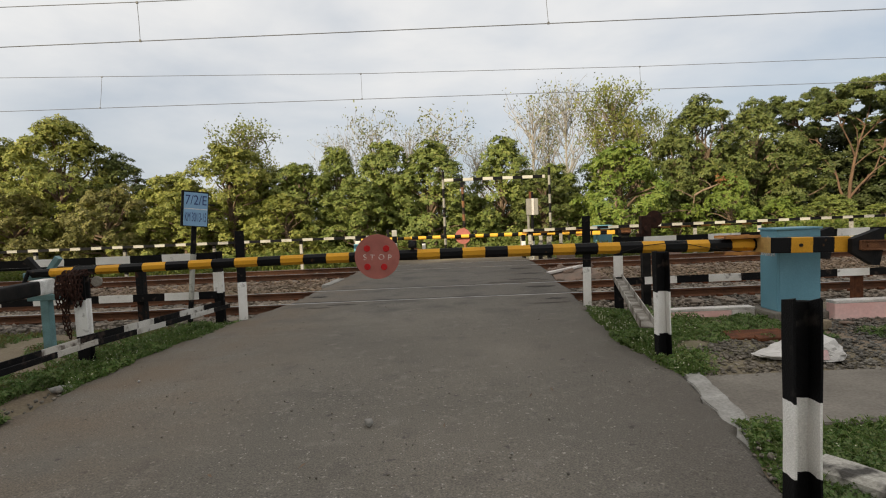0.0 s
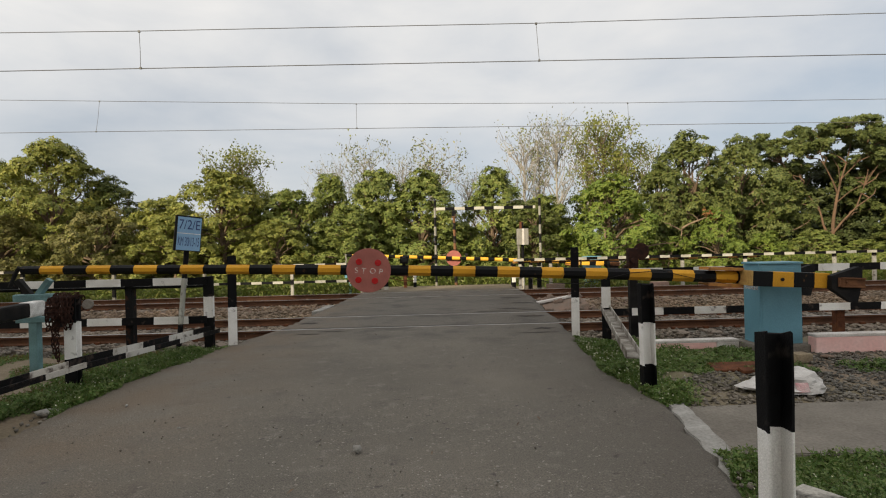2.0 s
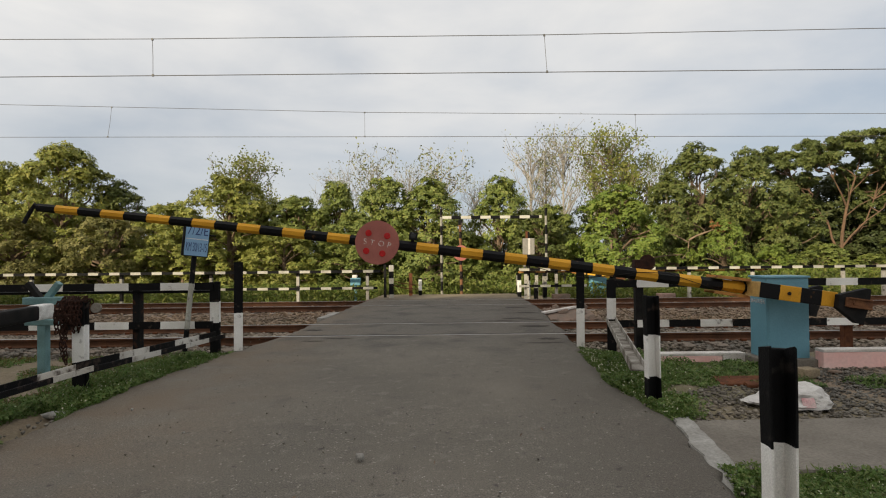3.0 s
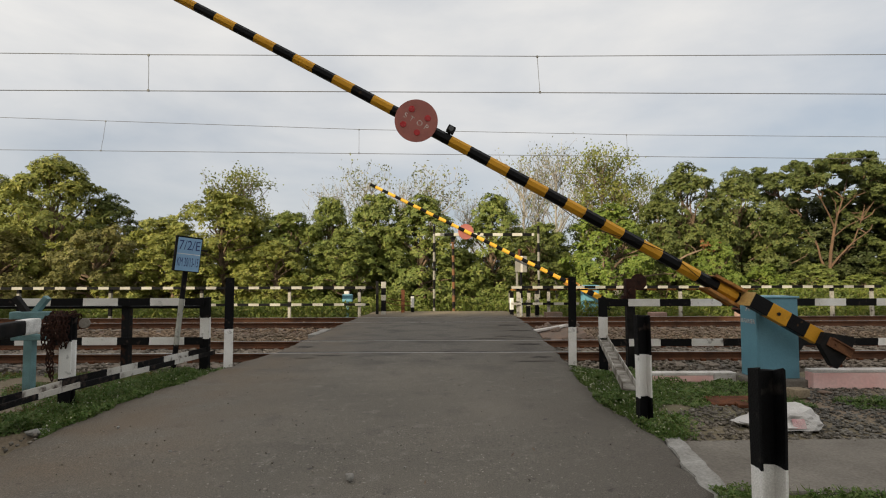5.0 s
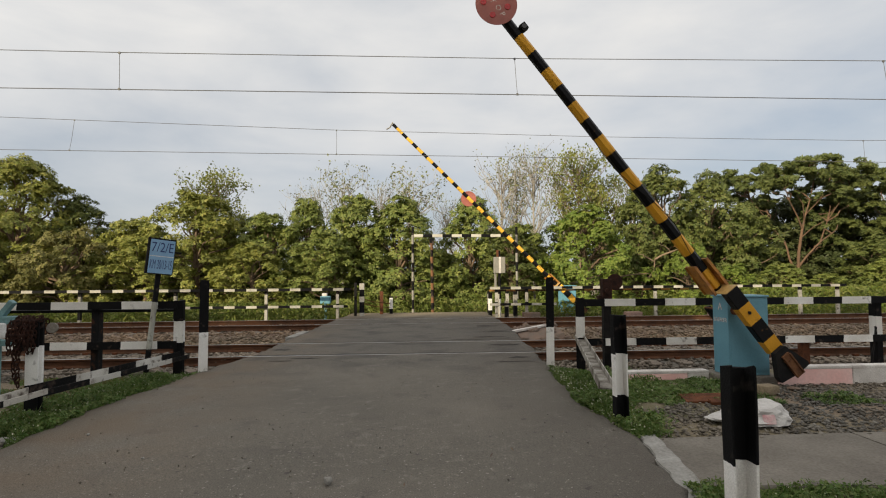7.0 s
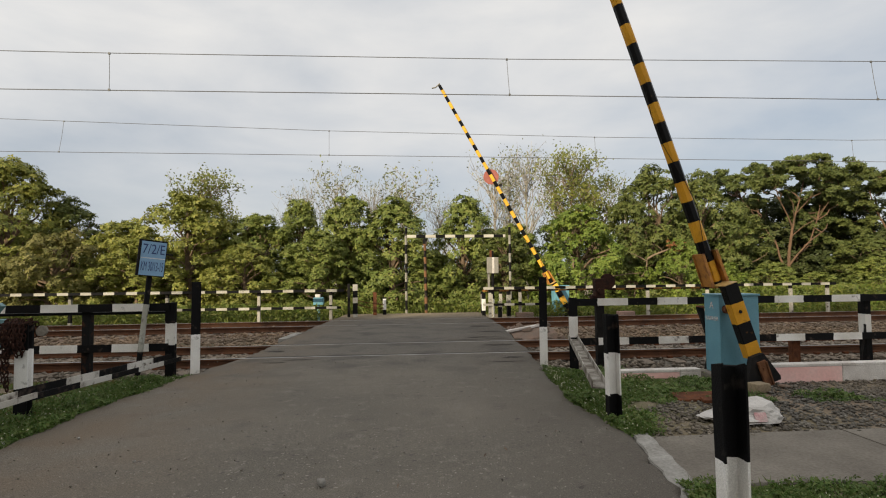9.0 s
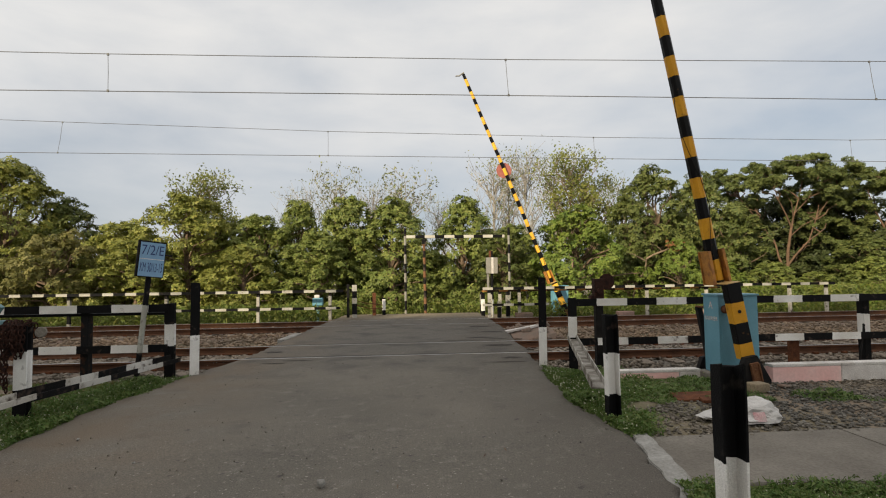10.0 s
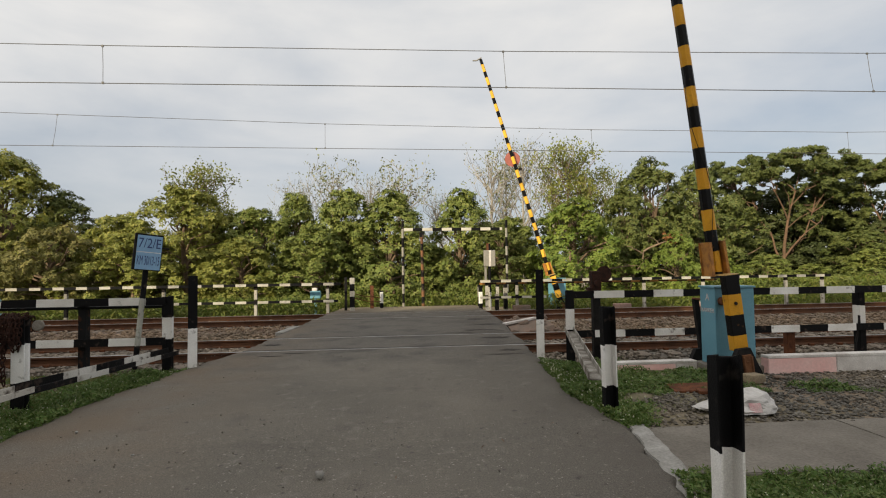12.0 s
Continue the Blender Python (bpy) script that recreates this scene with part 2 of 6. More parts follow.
M["pink_wall"] = plain("faded_pink_wash", (0.78, 0.47, 0.44), (0.80, 0.68, 0.64), 0.85, 0.7, 25.0, 0.2, grain=0.10, lo=0.42, hi=0.66)
M["cap"] = plain("whitewashed_cap", (0.72, 0.69, 0.66), (0.52, 0.48, 0.45), 0.85, 3.0, 60.0, 0.3)
M["masonry"] = plain("rubble_stone", (0.22, 0.15, 0.115), (0.17, 0.135, 0.11), 0.9, 4.0, 40.0, 0.6)
M["sack"] = plain("white_woven_sack", (0.62, 0.60, 0.58), (0.50, 0.48, 0.46), 0.7, 6.0, 150.0, 0.3, grain=0.12)
M["sack_print"] = plain("pink_print", (0.55, 0.22, 0.24), (0.60, 0.46, 0.45), 0.7, 10.0, 90.0, 0.2)
M["grey_box"] = plain("grey_box_paint", (0.25, 0.235, 0.21), (0.19, 0.18, 0.16), 0.6, 5.0, 60.0, 0.15)
M["wire"] = plain("dull_copper_wire", (0.11, 0.108, 0.108), (0.085, 0.082, 0.082), 0.6, 2.0, 30.0, 0.0)
M["glass_dark"] = plain("dark_lamp_glass", (0.02, 0.02, 0.025), (0.03, 0.03, 0.03), 0.12, 8.0, 60.0, 0.0)
M["bark"] = plain("bark", (0.20, 0.14, 0.095), (0.13, 0.095, 0.07), 0.95, 5.0, 30.0, 0.8)
M["bark_pale"] = plain("pale_bark", (0.245, 0.175, 0.125), (0.165, 0.12, 0.085), 0.95, 3.0, 30.0, 0.6)
M["bark_red"] = plain("reddish_bark", (0.165, 0.100, 0.064), (0.105, 0.070, 0.048), 0.95, 3.0, 30.0, 0.6)
M["twig"] = plain("grey_twig", (0.38, 0.35, 0.31), (0.28, 0.25, 0.22), 0.9, 3.0, 30.0, 0.3)


def pieces(name, cols, rough=0.9, random_by="island", bump=0.4, fine=40.0, translucent=0.0, gloss=0.3):
    """Many small pieces, each of its own shade."""
    m = bpy.data.materials.new(name)
    nt, bsdf = links_of(m)
    if random_by == "island":
        rnd = nt.nodes.new("ShaderNodeNewGeometry").outputs["Random Per Island"]
    else:
        rnd = nt.nodes.new("ShaderNodeObjectInfo").outputs["Random"]
    ramp = nt.nodes.new("ShaderNodeValToRGB")
    els = ramp.color_ramp.elements
    while len(els) < len(cols):
        els.new(0.5)
    for i, (el, c) in enumerate(zip(els, cols)):
        el.position = i / max(1, len(cols) - 1)
        el.color = (*c, 1)
    nt.links.new(rnd, ramp.inputs["Fac"])
    co = nt.nodes.new("ShaderNodeTexCoord").outputs["Object"]
    tone = noise_fac(nt, co, 0.55, 0.3, 0.7, 2.0)
    mul = nt.nodes.new("ShaderNodeMix")
    mul.data_type = "RGBA"
    mul.blend_type = "MULTIPLY"
    mul.inputs["Factor"].default_value = 1.0
    nt.links.new(ramp.outputs[0], mul.inputs["A"])
    nt.links.new(mixed(nt, tone, (0.78, 0.80, 0.78), (1.15, 1.08, 0.95)), mul.inputs["B"])
    col = mul.outputs["Result"]
    bsdf.inputs["Roughness"].default_value = rough
    bsdf.inputs["Specular IOR Level"].default_value = gloss
    nt.links.new(col, bsdf.inputs["Base Color"])
    if bump:
        b = node(nt, "ShaderNodeBump", Strength=bump, Distance=0.01)
        nt.links.new(noise_fac(nt, co, fine, 0.3, 0.7), b.inputs["Height"])
        nt.links.new(b.outputs[0], bsdf.inputs["Normal"])
    if translucent:
        tr = nt.nodes.new("ShaderNodeBsdfTranslucent")
        nt.links.new(col, tr.inputs["Color"])
        mx = nt.nodes.new("ShaderNodeMixShader")
        mx.inputs[0].default_value = translucent
        nt.links.new(bsdf.outputs[0], mx.inputs[1])
        nt.links.new(tr.outputs[0], mx.inputs[2])
        nt.links.new(mx.outputs[0], nt.nodes["Material Output"].inputs["Surface"])
    return m


def leaf(name, *cols):
    return pieces(name, cols, 0.55, "island", 0.0, translucent=0.24, gloss=0.25)


M["leaf_olive"] = leaf("olive_leaf", (0.165, 0.198, 0.046), (0.230, 0.250, 0.058), (0.300, 0.290, 0.080), (0.175, 0.218, 0.050))
M["leaf_mid"] = leaf("mid_green_leaf", (0.128, 0.174, 0.045), (0.178, 0.220, 0.056), (0.240, 0.258, 0.076), (0.136, 0.190, 0.048))
M["leaf_dark"] = leaf("dark_green_leaf", (0.084, 0.116, 0.034), (0.122, 0.152, 0.046), (0.168, 0.184, 0.060), (0.096, 0.132, 0.038))
# leaf green darkened in its colour to stand for shade deep among the trees
M["leaf_shade"] = leaf("shade_darkened_leaf", (0.040, 0.056, 0.020), (0.060, 0.078, 0.028), (0.080, 0.092, 0.036), (0.048, 0.066, 0.023))
M["leaf_tier"] = leaf("tier_leaf", (0.078, 0.110, 0.036), (0.112, 0.142, 0.046), (0.150, 0.170, 0.058), (0.090, 0.124, 0.039))
M["leaf_bright"] = leaf("bright_green_leaf", (0.112, 0.176, 0.034), (0.155, 0.218, 0.042), (0.200, 0.240, 0.054), (0.130, 0.192, 0.038))
M["leaf_brown"] = leaf("brownish_leaf", (0.145, 0.150, 0.046), (0.200, 0.184, 0.062), (0.128, 0.140, 0.044), (0.235, 0.205, 0.080))
M["leaf_sparse"] = leaf("pale_young_leaf", (0.19, 0.22, 0.11), (0.26, 0.27, 0.16), (0.14, 0.17, 0.07), (0.30, 0.29, 0.20))
M["leaf_yellow"] = leaf("yellow_green_leaf", (0.17, 0.20, 0.05), (0.23, 0.24, 0.07), (0.13, 0.17, 0.04))
M["grass"] = leaf("verge_grass", (0.060, 0.118, 0.027), (0.102, 0.176, 0.042), (0.175, 0.215, 0.082), (0.072, 0.142, 0.032))
M["speck"] = leaf("pale_weed_flower", (0.45, 0.47, 0.36), (0.55, 0.55, 0.45), (0.32, 0.38, 0.22))
M["grass_far"] = leaf("sunlit_grass", (0.085, 0.125, 0.022), (0.120, 0.155, 0.030), (0.160, 0.170, 0.050), (0.080, 0.130, 0.022))
M["leaf_dry"] = leaf("dry_leaf", (0.22, 0.085, 0.035), (0.28, 0.12, 0.05), (0.16, 0.07, 0.03))
M["grass_dry"] = leaf("dry_grass", (0.20, 0.16, 0.075), (0.15, 0.13, 0.050), (0.11, 0.12, 0.035))
M["ballast"] = pieces("ballast_stone", ((0.185, 0.160, 0.140), (0.260, 0.226, 0.198), (0.140, 0.121, 0.108), (0.340, 0.298, 0.260)), 0.9)
M["ballast_warm"] = pieces("rust_stained_ballast", ((0.215, 0.158, 0.116), (0.285, 0.214, 0.162), (0.160, 0.118, 0.088), (0.360, 0.282, 0.220)), 0.9)
M["gravel"] = pieces("grey_gravel", ((0.132, 0.119, 0.108), (0.190, 0.173, 0.156), (0.092, 0.083, 0.075), (0.270, 0.248, 0.224)), 0.9)


def road_material():
    m = bpy.data.materials.new("worn_asphalt")
    nt, bsdf = links_of(m)
    co = nt.nodes.new("ShaderNodeTexCoord").outputs["Object"]
    col = mixed(nt, noise_fac(nt, co, 0.45, 0.38, 0.64, 6.0), (0.120, 0.107, 0.088), (0.160, 0.141, 0.115))
    col = mixed(nt, noise_fac(nt, co, 2.2, 0.58, 0.86, 9.0), col, (0.077, 0.067, 0.059))
    col = mixed(nt, noise_fac(nt, co, 5.5, 0.58, 0.70, 9.0), col, (0.172, 0.154, 0.132))
    col = mixed(nt, noise_fac(nt, co, 9.0, 0.66, 0.72, 4.0), col, (0.062, 0.054, 0.048))
    col = mixed(nt, noise_fac(nt, co, 21.0, 0.66, 0.71, 3.0), col, (0.25, 0.228, 0.196))
    col = mixed(nt, noise_fac(nt, co, 48.0, 0.68, 0.72, 2.0), col, (0.36, 0.335, 0.295))
    # a newer, darker coat over the crossing itself
    sep2 = nt.nodes.new("ShaderNodeSeparateXYZ")
    nt.links.new(co, sep2.inputs[0])
    newer = node(nt, "ShaderNodeMapRange", From_Min=8.8, From_Max=11.5, To_Max=0.5)
    nt.links.new(sep2.outputs["Y"], newer.inputs["Value"])
    col = mixed(nt, newer.outputs[0], col, (0.090, 0.081, 0.073))
    # broad oily blotches carried off the rails by tyres
    oil = node(nt, "ShaderNodeMapRange", From_Min=7.6, From_Max=10.0, To_Max=0.8)
    nt.links.new(sep2.outputs["Y"], oil.inputs["Value"])
    om = node(nt, "ShaderNodeMath")
    om.operation = "MULTIPLY"
    nt.links.new(oil.outputs[0], om.inputs[0])
    nt.links.new(noise_fac(nt, co, 1.3, 0.50, 0.66, 7.0), om.inputs[1])
    col = mixed(nt, om.outputs[0], col, (0.055, 0.049, 0.044))
    # pale sandy wear where the road drops away
    sandy = node(nt, "ShaderNodeMapRange", From_Min=18.2, From_Max=20.6, To_Max=0.85)
    nt.links.new(sep2.outputs["Y"], sandy.inputs["Value"])
    col = mixed(nt, sandy.outputs[0], col, (0.235, 0.185, 0.120))
    # reddish earth worn in along the left edge
    sep = nt.nodes.new("ShaderNodeSeparateXYZ")
    nt.links.new(co, sep.inputs[0])
    edge = node(nt, "ShaderNodeMapRange", From_Min=-1.3, From_Max=-3.2, To_Max=0.9)
    nt.links.new(sep.outputs["X"], edge.inputs["Value"])
    em = node(nt, "ShaderNodeMath")
    em.operation = "MULTIPLY"
    nt.links.new(edge.outputs[0], em.inputs[0])
    nt.links.new(noise_fac(nt, co, 1.4, 0.30, 0.62, 6.0), em.inputs[1])
    col = mixed(nt, em.outputs[0], col, (0.152, 0.114, 0.078))
    # darker oily dirt along the right edge
    dirt = node(nt, "ShaderNodeMapRange", From_Min=0.7, From_Max=1.9, To_Max=0.75)
    nt.links.new(sep.outputs["X"], dirt.inputs["Value"])
    dm = node(nt, "ShaderNodeMath")
    dm.operation = "MULTIPLY"
    nt.links.new(dirt.outputs[0], dm.inputs[0])
    nt.links.new(noise_fac(nt, co, 0.9, 0.30, 0.60, 6.0), dm.inputs[1])
    col = mixed(nt, dm.outputs[0], col, (0.080, 0.066, 0.053))
    finish(nt, bsdf, co, col, 0.86, 0.0, 95.0, 0.6, 0.55)
    return m


def earth_material():
    m = bpy.data.materials.new("earth")
    nt, bsdf = links_of(m)
    co = nt.nodes.new("ShaderNodeTexCoord").outputs["Object"]
    col = mixed(nt, noise_fac(nt, co, 0.5, 0.35, 0.65, 6.0), (0.190, 0.142, 0.098), (0.140, 0.126, 0.066))
    col = mixed(nt, noise_fac(nt, co, 4.0, 0.50, 0.75, 6.0), col, (0.205, 0.160, 0.115))
    finish(nt, bsdf, co, col, 0.95, 0.0, 40.0, 0.6, 0.35)
    return m


M["road"], M["earth"] = road_material(), earth_material()


# ---- builders ----
def part(name, bm, material, parent=None, label="", smooth=False):
    me = bpy.data.meshes.new(name)
    bm.to_mesh(me)
    bm.free()
    if smooth:
        for p in me.polygons:
            p.use_smooth = True
    me.materials.append(material)
    ob = new(name, me)
    if parent:
        ob.parent = parent
    if label:
        ob["label"] = label
    return ob


def empty(name, m, label, category, group="", kind=""):
    ob = new(name)
    ob.empty_display_size = 0.1
    ob.matrix_basis = m
    return tagged(ob, label, category, group, kind)


def block(bm, x0, x1, y0, y1, z0, z1, bevel=0.0, m=None):
    """A box with softened edges, added to bm."""
    tmp = bmesh.new()
    bmesh.ops.create_cube(tmp, size=1.0, matrix=Matrix.LocRotScale(((x0 + x1) / 2, (y0 + y1) / 2, (z0 + z1) / 2), None, (x1 - x0, y1 - y0, z1 - z0)))
    if bevel:
        bmesh.ops.bevel(tmp, geom=tmp.edges[:], offset=bevel, segments=2, profile=0.6, affect="EDGES")
    return join(bm, tmp, m)


def join(bm, tmp, m=None):
    if m is not None:
        bmesh.ops.transform(tmp, matrix=m, verts=tmp.verts)
    me = bpy.data.meshes.new("tmp")
    tmp.to_mesh(me)
    tmp.free()
    bm.from_mesh(me)
    bpy.data.meshes.remove(me)
    return bm


def tube(bm, points, radii, sides=8, m=None):
    """A round tapering tube through points, with closed ends."""
    tmp = bmesh.new()
    pts = [Vector(p) for p in points]
    if not hasattr(radii, "__len__"):
        radii = [radii] * len(pts)
    rings = []
    up = Vector((0.13, 0.21, 0.97))
    for i, p in enumerate(pts):
        d = (pts[min(i + 1, len(pts) - 1)] - pts[max(i - 1, 0)]).normalized()
        a = d.cross(up)
        if a.length < 0.05:
            a = d.cross(Vector((1, 0, 0)))
        a.normalize()
        b = d.cross(a)
        rings.append([tmp.verts.new(p + (a * math.cos(k * math.tau / sides) + b * math.sin(k * math.tau / sides)) * radii[i]) for k in range(sides)])
    for r, s in zip(rings, rings[1:]):
        for k in range(sides):
            tmp.faces.new((r[k], r[(k + 1) % sides], s[(k + 1) % sides], s[k]))
    tmp.faces.new(rings[0][::-1])
    tmp.faces.new(rings[-1])
    bmesh.ops.recalc_face_normals(tmp, faces=tmp.faces)
    return join(bm, tmp, m)


def prism(bm, outline, length, m=None):
    """A profile in y and z, drawn out along x from 0 to length."""
    tmp = bmesh.new()
    a = [tmp.verts.new((0, y, z)) for y, z in outline]
    b = [tmp.verts.new((length, y, z)) for y, z in outline]
    n = len(outline)
    for i in range(n):
        tmp.faces.new((a[i], a[(i + 1) % n], b[(i + 1) % n], b[i]))
    tmp.faces.new(a[::-1])
    tmp.faces.new(b)
    bmesh.ops.recalc_face_normals(tmp, faces=tmp.faces)
    return join(bm, tmp, m)


def rail_outline(s=1.0):
    """A flat-bottomed rail, foot at z = 0, head at the top."""
    half = ((0.068, 0.0), (0.068, 0.011), (0.020, 0.028), (0.0085, 0.045), (0.0085, 0.105), (0.030, 0.118), (0.034, 0.124), (0.034, 0.150), (0.027, 0.156))
    return [(y * s, z * s) for y, z in half] + [(-y * s, z * s) for y, z in half[::-1]]


def disc(bm, radius, depth, sides=40, m=None, bevel=0.004):
    tmp = bmesh.new()
    bmesh.ops.create_cone(tmp, cap_ends=True, segments=sides, radius1=radius, radius2=radius, depth=depth)
    bmesh.ops.bevel(tmp, geom=[e for e in tmp.edges if len(e.link_faces) == 2 and e.calc_face_angle(0) > 1.0], offset=bevel, segments=1, affect="EDGES")
    return join(bm, tmp, m)


def lettering(text, size, material, parent, m, name="letter", depth=0.002, gap=None):
    """Writing as one raised mesh a word, centred on its place."""
    cu = bpy.data.curves.new("text", "FONT")
    cu.body, cu.size, cu.extrude, cu.align_x, cu.align_y = text, size, depth, "CENTER", "CENTER"
    if gap:
        cu.space_character = gap
    ob = bpy.data.objects.new("text", cu)
    scene.collection.objects.link(ob)
    me = bpy.data.meshes.new_from_object(ob.evaluated_get(bpy.context.evaluated_depsgraph_get()))
    bpy.data.objects.remove(ob)
    me.materials.clear()
    me.materials.append(material)
    o = new(name, me)
    o.parent = parent
    o.matrix_basis = m
    return o


def raw_mesh(name, verts, faces, material, smooth=False):
    """A mesh from numpy arrays; all faces have the same number of corners."""
    me = bpy.data.meshes.new(name)
    n, k = faces.shape
    me.vertices.add(len(verts))
    me.vertices.foreach_set("co", np.ascontiguousarray(verts, dtype=np.float32).ravel())
    me.loops.add(n * k)
    me.loops.foreach_set("vertex_index", np.ascontiguousarray(faces, dtype=np.int32).ravel())
    me.polygons.add(n)
    me.polygons.foreach_set("loop_start", np.arange(0, n * k, k, dtype=np.int32))
    if smooth:
        me.polygons.foreach_set("use_smooth", np.ones(n, dtype=bool))
    me.update(calc_edges=True)
    me.validate()
    me.materials.append(material)
    return me


def unit(v):
    return v / np.maximum(np.linalg.norm(v, axis=1, keepdims=True), 1e-6)


def leaf_arrays(rng, centres, normals, length, width):
    """Folded diamond leaves, one at each centre, facing roughly along its normal."""
    n = len(centres)
    nn = unit(normals)
    a = unit(np.cross(nn, rng.normal(size=(n, 3))))
    a[:, 2] -= 0.35
    a = unit(a)
    b = unit(np.cross(nn, a))
    ln = (length * rng.uniform(0.7, 1.3, n))[:, None]
    wd = (width * rng.uniform(0.7, 1.3, n))[:, None]
    base = centres - a * ln * 0.5
    tip = centres + a * ln * 0.5 - nn * ln * 0.10
    mid = centres - a * ln * 0.05 + nn * wd * 0.22
    left, right = mid - b * wd * 0.5 - nn * wd * 0.2, mid + b * wd * 0.5 - nn * wd * 0.2
    verts = np.stack((base, left, tip, right), axis=1).reshape(-1, 3)
    k = np.arange(n)[:, None] * 4
    faces = np.concatenate((k + np.array([[0, 1, 2]]), k + np.array([[0, 2, 3]])), axis=1).reshape(-1, 3)
    return verts, faces


def stone_arrays(rng, centres, size, flat=1.0):
    """Angular stones: squashed and knocked-about octahedra with cut corners."""
    base = np.array([(1, 0, 0), (-1, 0, 0), (0, 1, 0), (0, -1, 0), (0, 0, 1), (0, 0, -1), (.66, .66, .5), (-.66, .66, .5), (-.66, -.66, .5), (.66, -.66, .5)])
    tri = np.array([(6, 4, 9), (6, 9, 0), (6, 0, 2), (6, 2, 4), (7, 4, 2), (7, 2, 1), (7, 1, 4), (8, 4, 1), (8, 1, 3), (8, 3, 4), (9, 4, 3), (9, 3, 0), (0, 5, 2), (2, 5, 1), (1, 5, 3), (3, 5, 0)])
    n = len(centres)
    s = size * rng.uniform(0.55, 1.25, (n, 1, 1)) * rng.uniform(0.6, 1.1, (n, 1, 3))
    v = base[None] * s * rng.uniform(0.70, 1.25, (n, len(base), 1)) * np.array([1.0, 1.0, flat])
    th = rng.uniform(0, math.tau, n)
    ti = rng.uniform(-0.6, 0.6, n)
    c, d = np.cos(th)[:, None], np.sin(th)[:, None]
    x, y = v[..., 0] * c - v[..., 1] * d, v[..., 0] * d + v[..., 1] * c
    ct, st = np.cos(ti)[:, None], np.sin(ti)[:, None]
    y, z = y * ct - v[..., 2] * st, y * st + v[..., 2] * ct
    verts = np.stack((x, y, z), axis=2) + centres[:, None]
    faces = (tri[None] + (np.arange(n) * len(base))[:, None, None]).reshape(-1, 3)
    return verts.reshape(-1, 3), faces


# ---- the large structure ----
EDGE_Y = (-60.0, 2.5, 4.0, 5.3, 6.6, 8.8, 10.7, 15.8, 19.8, 23.0, 40.0)
ROAD_L = (-3.5, -3.56, -3.62, -3.68, -3.69, -3.39, -3.0, -2.75, -2.45, -2.3, -2.0)
ROAD_R = (1.4, 1.50, 1.93, 2.15, 2.00, 2.22, 2.42, 2.83, 2.90, 3.1, 4.0)


def road_height(y):
    return np.interp(y, (-60, 6, 19.5, 21.5, 26, 40), (-0.4, 0.0, 0.0, -0.02, -0.55, -1.2))


def ground_height(x, y):
    """Verge level by the road, a cess along the tracks, then a gentle fall to the far side."""
    z = np.interp(y, (-60, 6.0, 8.3, 9.2, 9.7, 19.0, 19.6, 24, 40, 90), (-0.45, -0.05, -0.07, -0.16, -0.30, -0.30, -0.13, -0.30, -0.9, -1.5))
    inside = np.minimum(x - np.interp(y, EDGE_Y, ROAD_L), np.interp(y, EDGE_Y, ROAD_R) - x)
    return np.where(inside > 0.12, np.minimum(z, road_height(y) - 0.14), z)


def build_ground():
    xs = np.concatenate((-np.geomspace(900, 16, 16), np.arange(-15, 15.01, 0.25), np.geomspace(16, 900, 16)))
    ys = np.concatenate((-np.geomspace(900, 8, 16), np.arange(-7, 27.01, 0.25), np.geomspace(28, 1500, 20)))
    gx, gy = np.meshgrid(xs, ys)
    gz = ground_height(gx, gy)
    rng = np.random.default_rng(3)
    gz = gz + np.where((np.abs(gx) < 15) & (gy > -7) & (gy < 27), rng.normal(0, 0.008, gx.shape), 0)
    nx, ny = len(xs), len(ys)
    k = np.arange(nx * ny).reshape(ny, nx)
    faces = np.stack((k[:-1, :-1], k[:-1, 1:], k[1:, 1:], k[1:, :-1]), axis=2).reshape(-1, 4)
    me = raw_mesh("ground", np.stack((gx, gy, gz), axis=2).reshape(-1, 3), faces, M["earth"], True)
    tagged(new("ground", me), "brown earth with patches of thin grass beside the road", "ground", kind="structure")


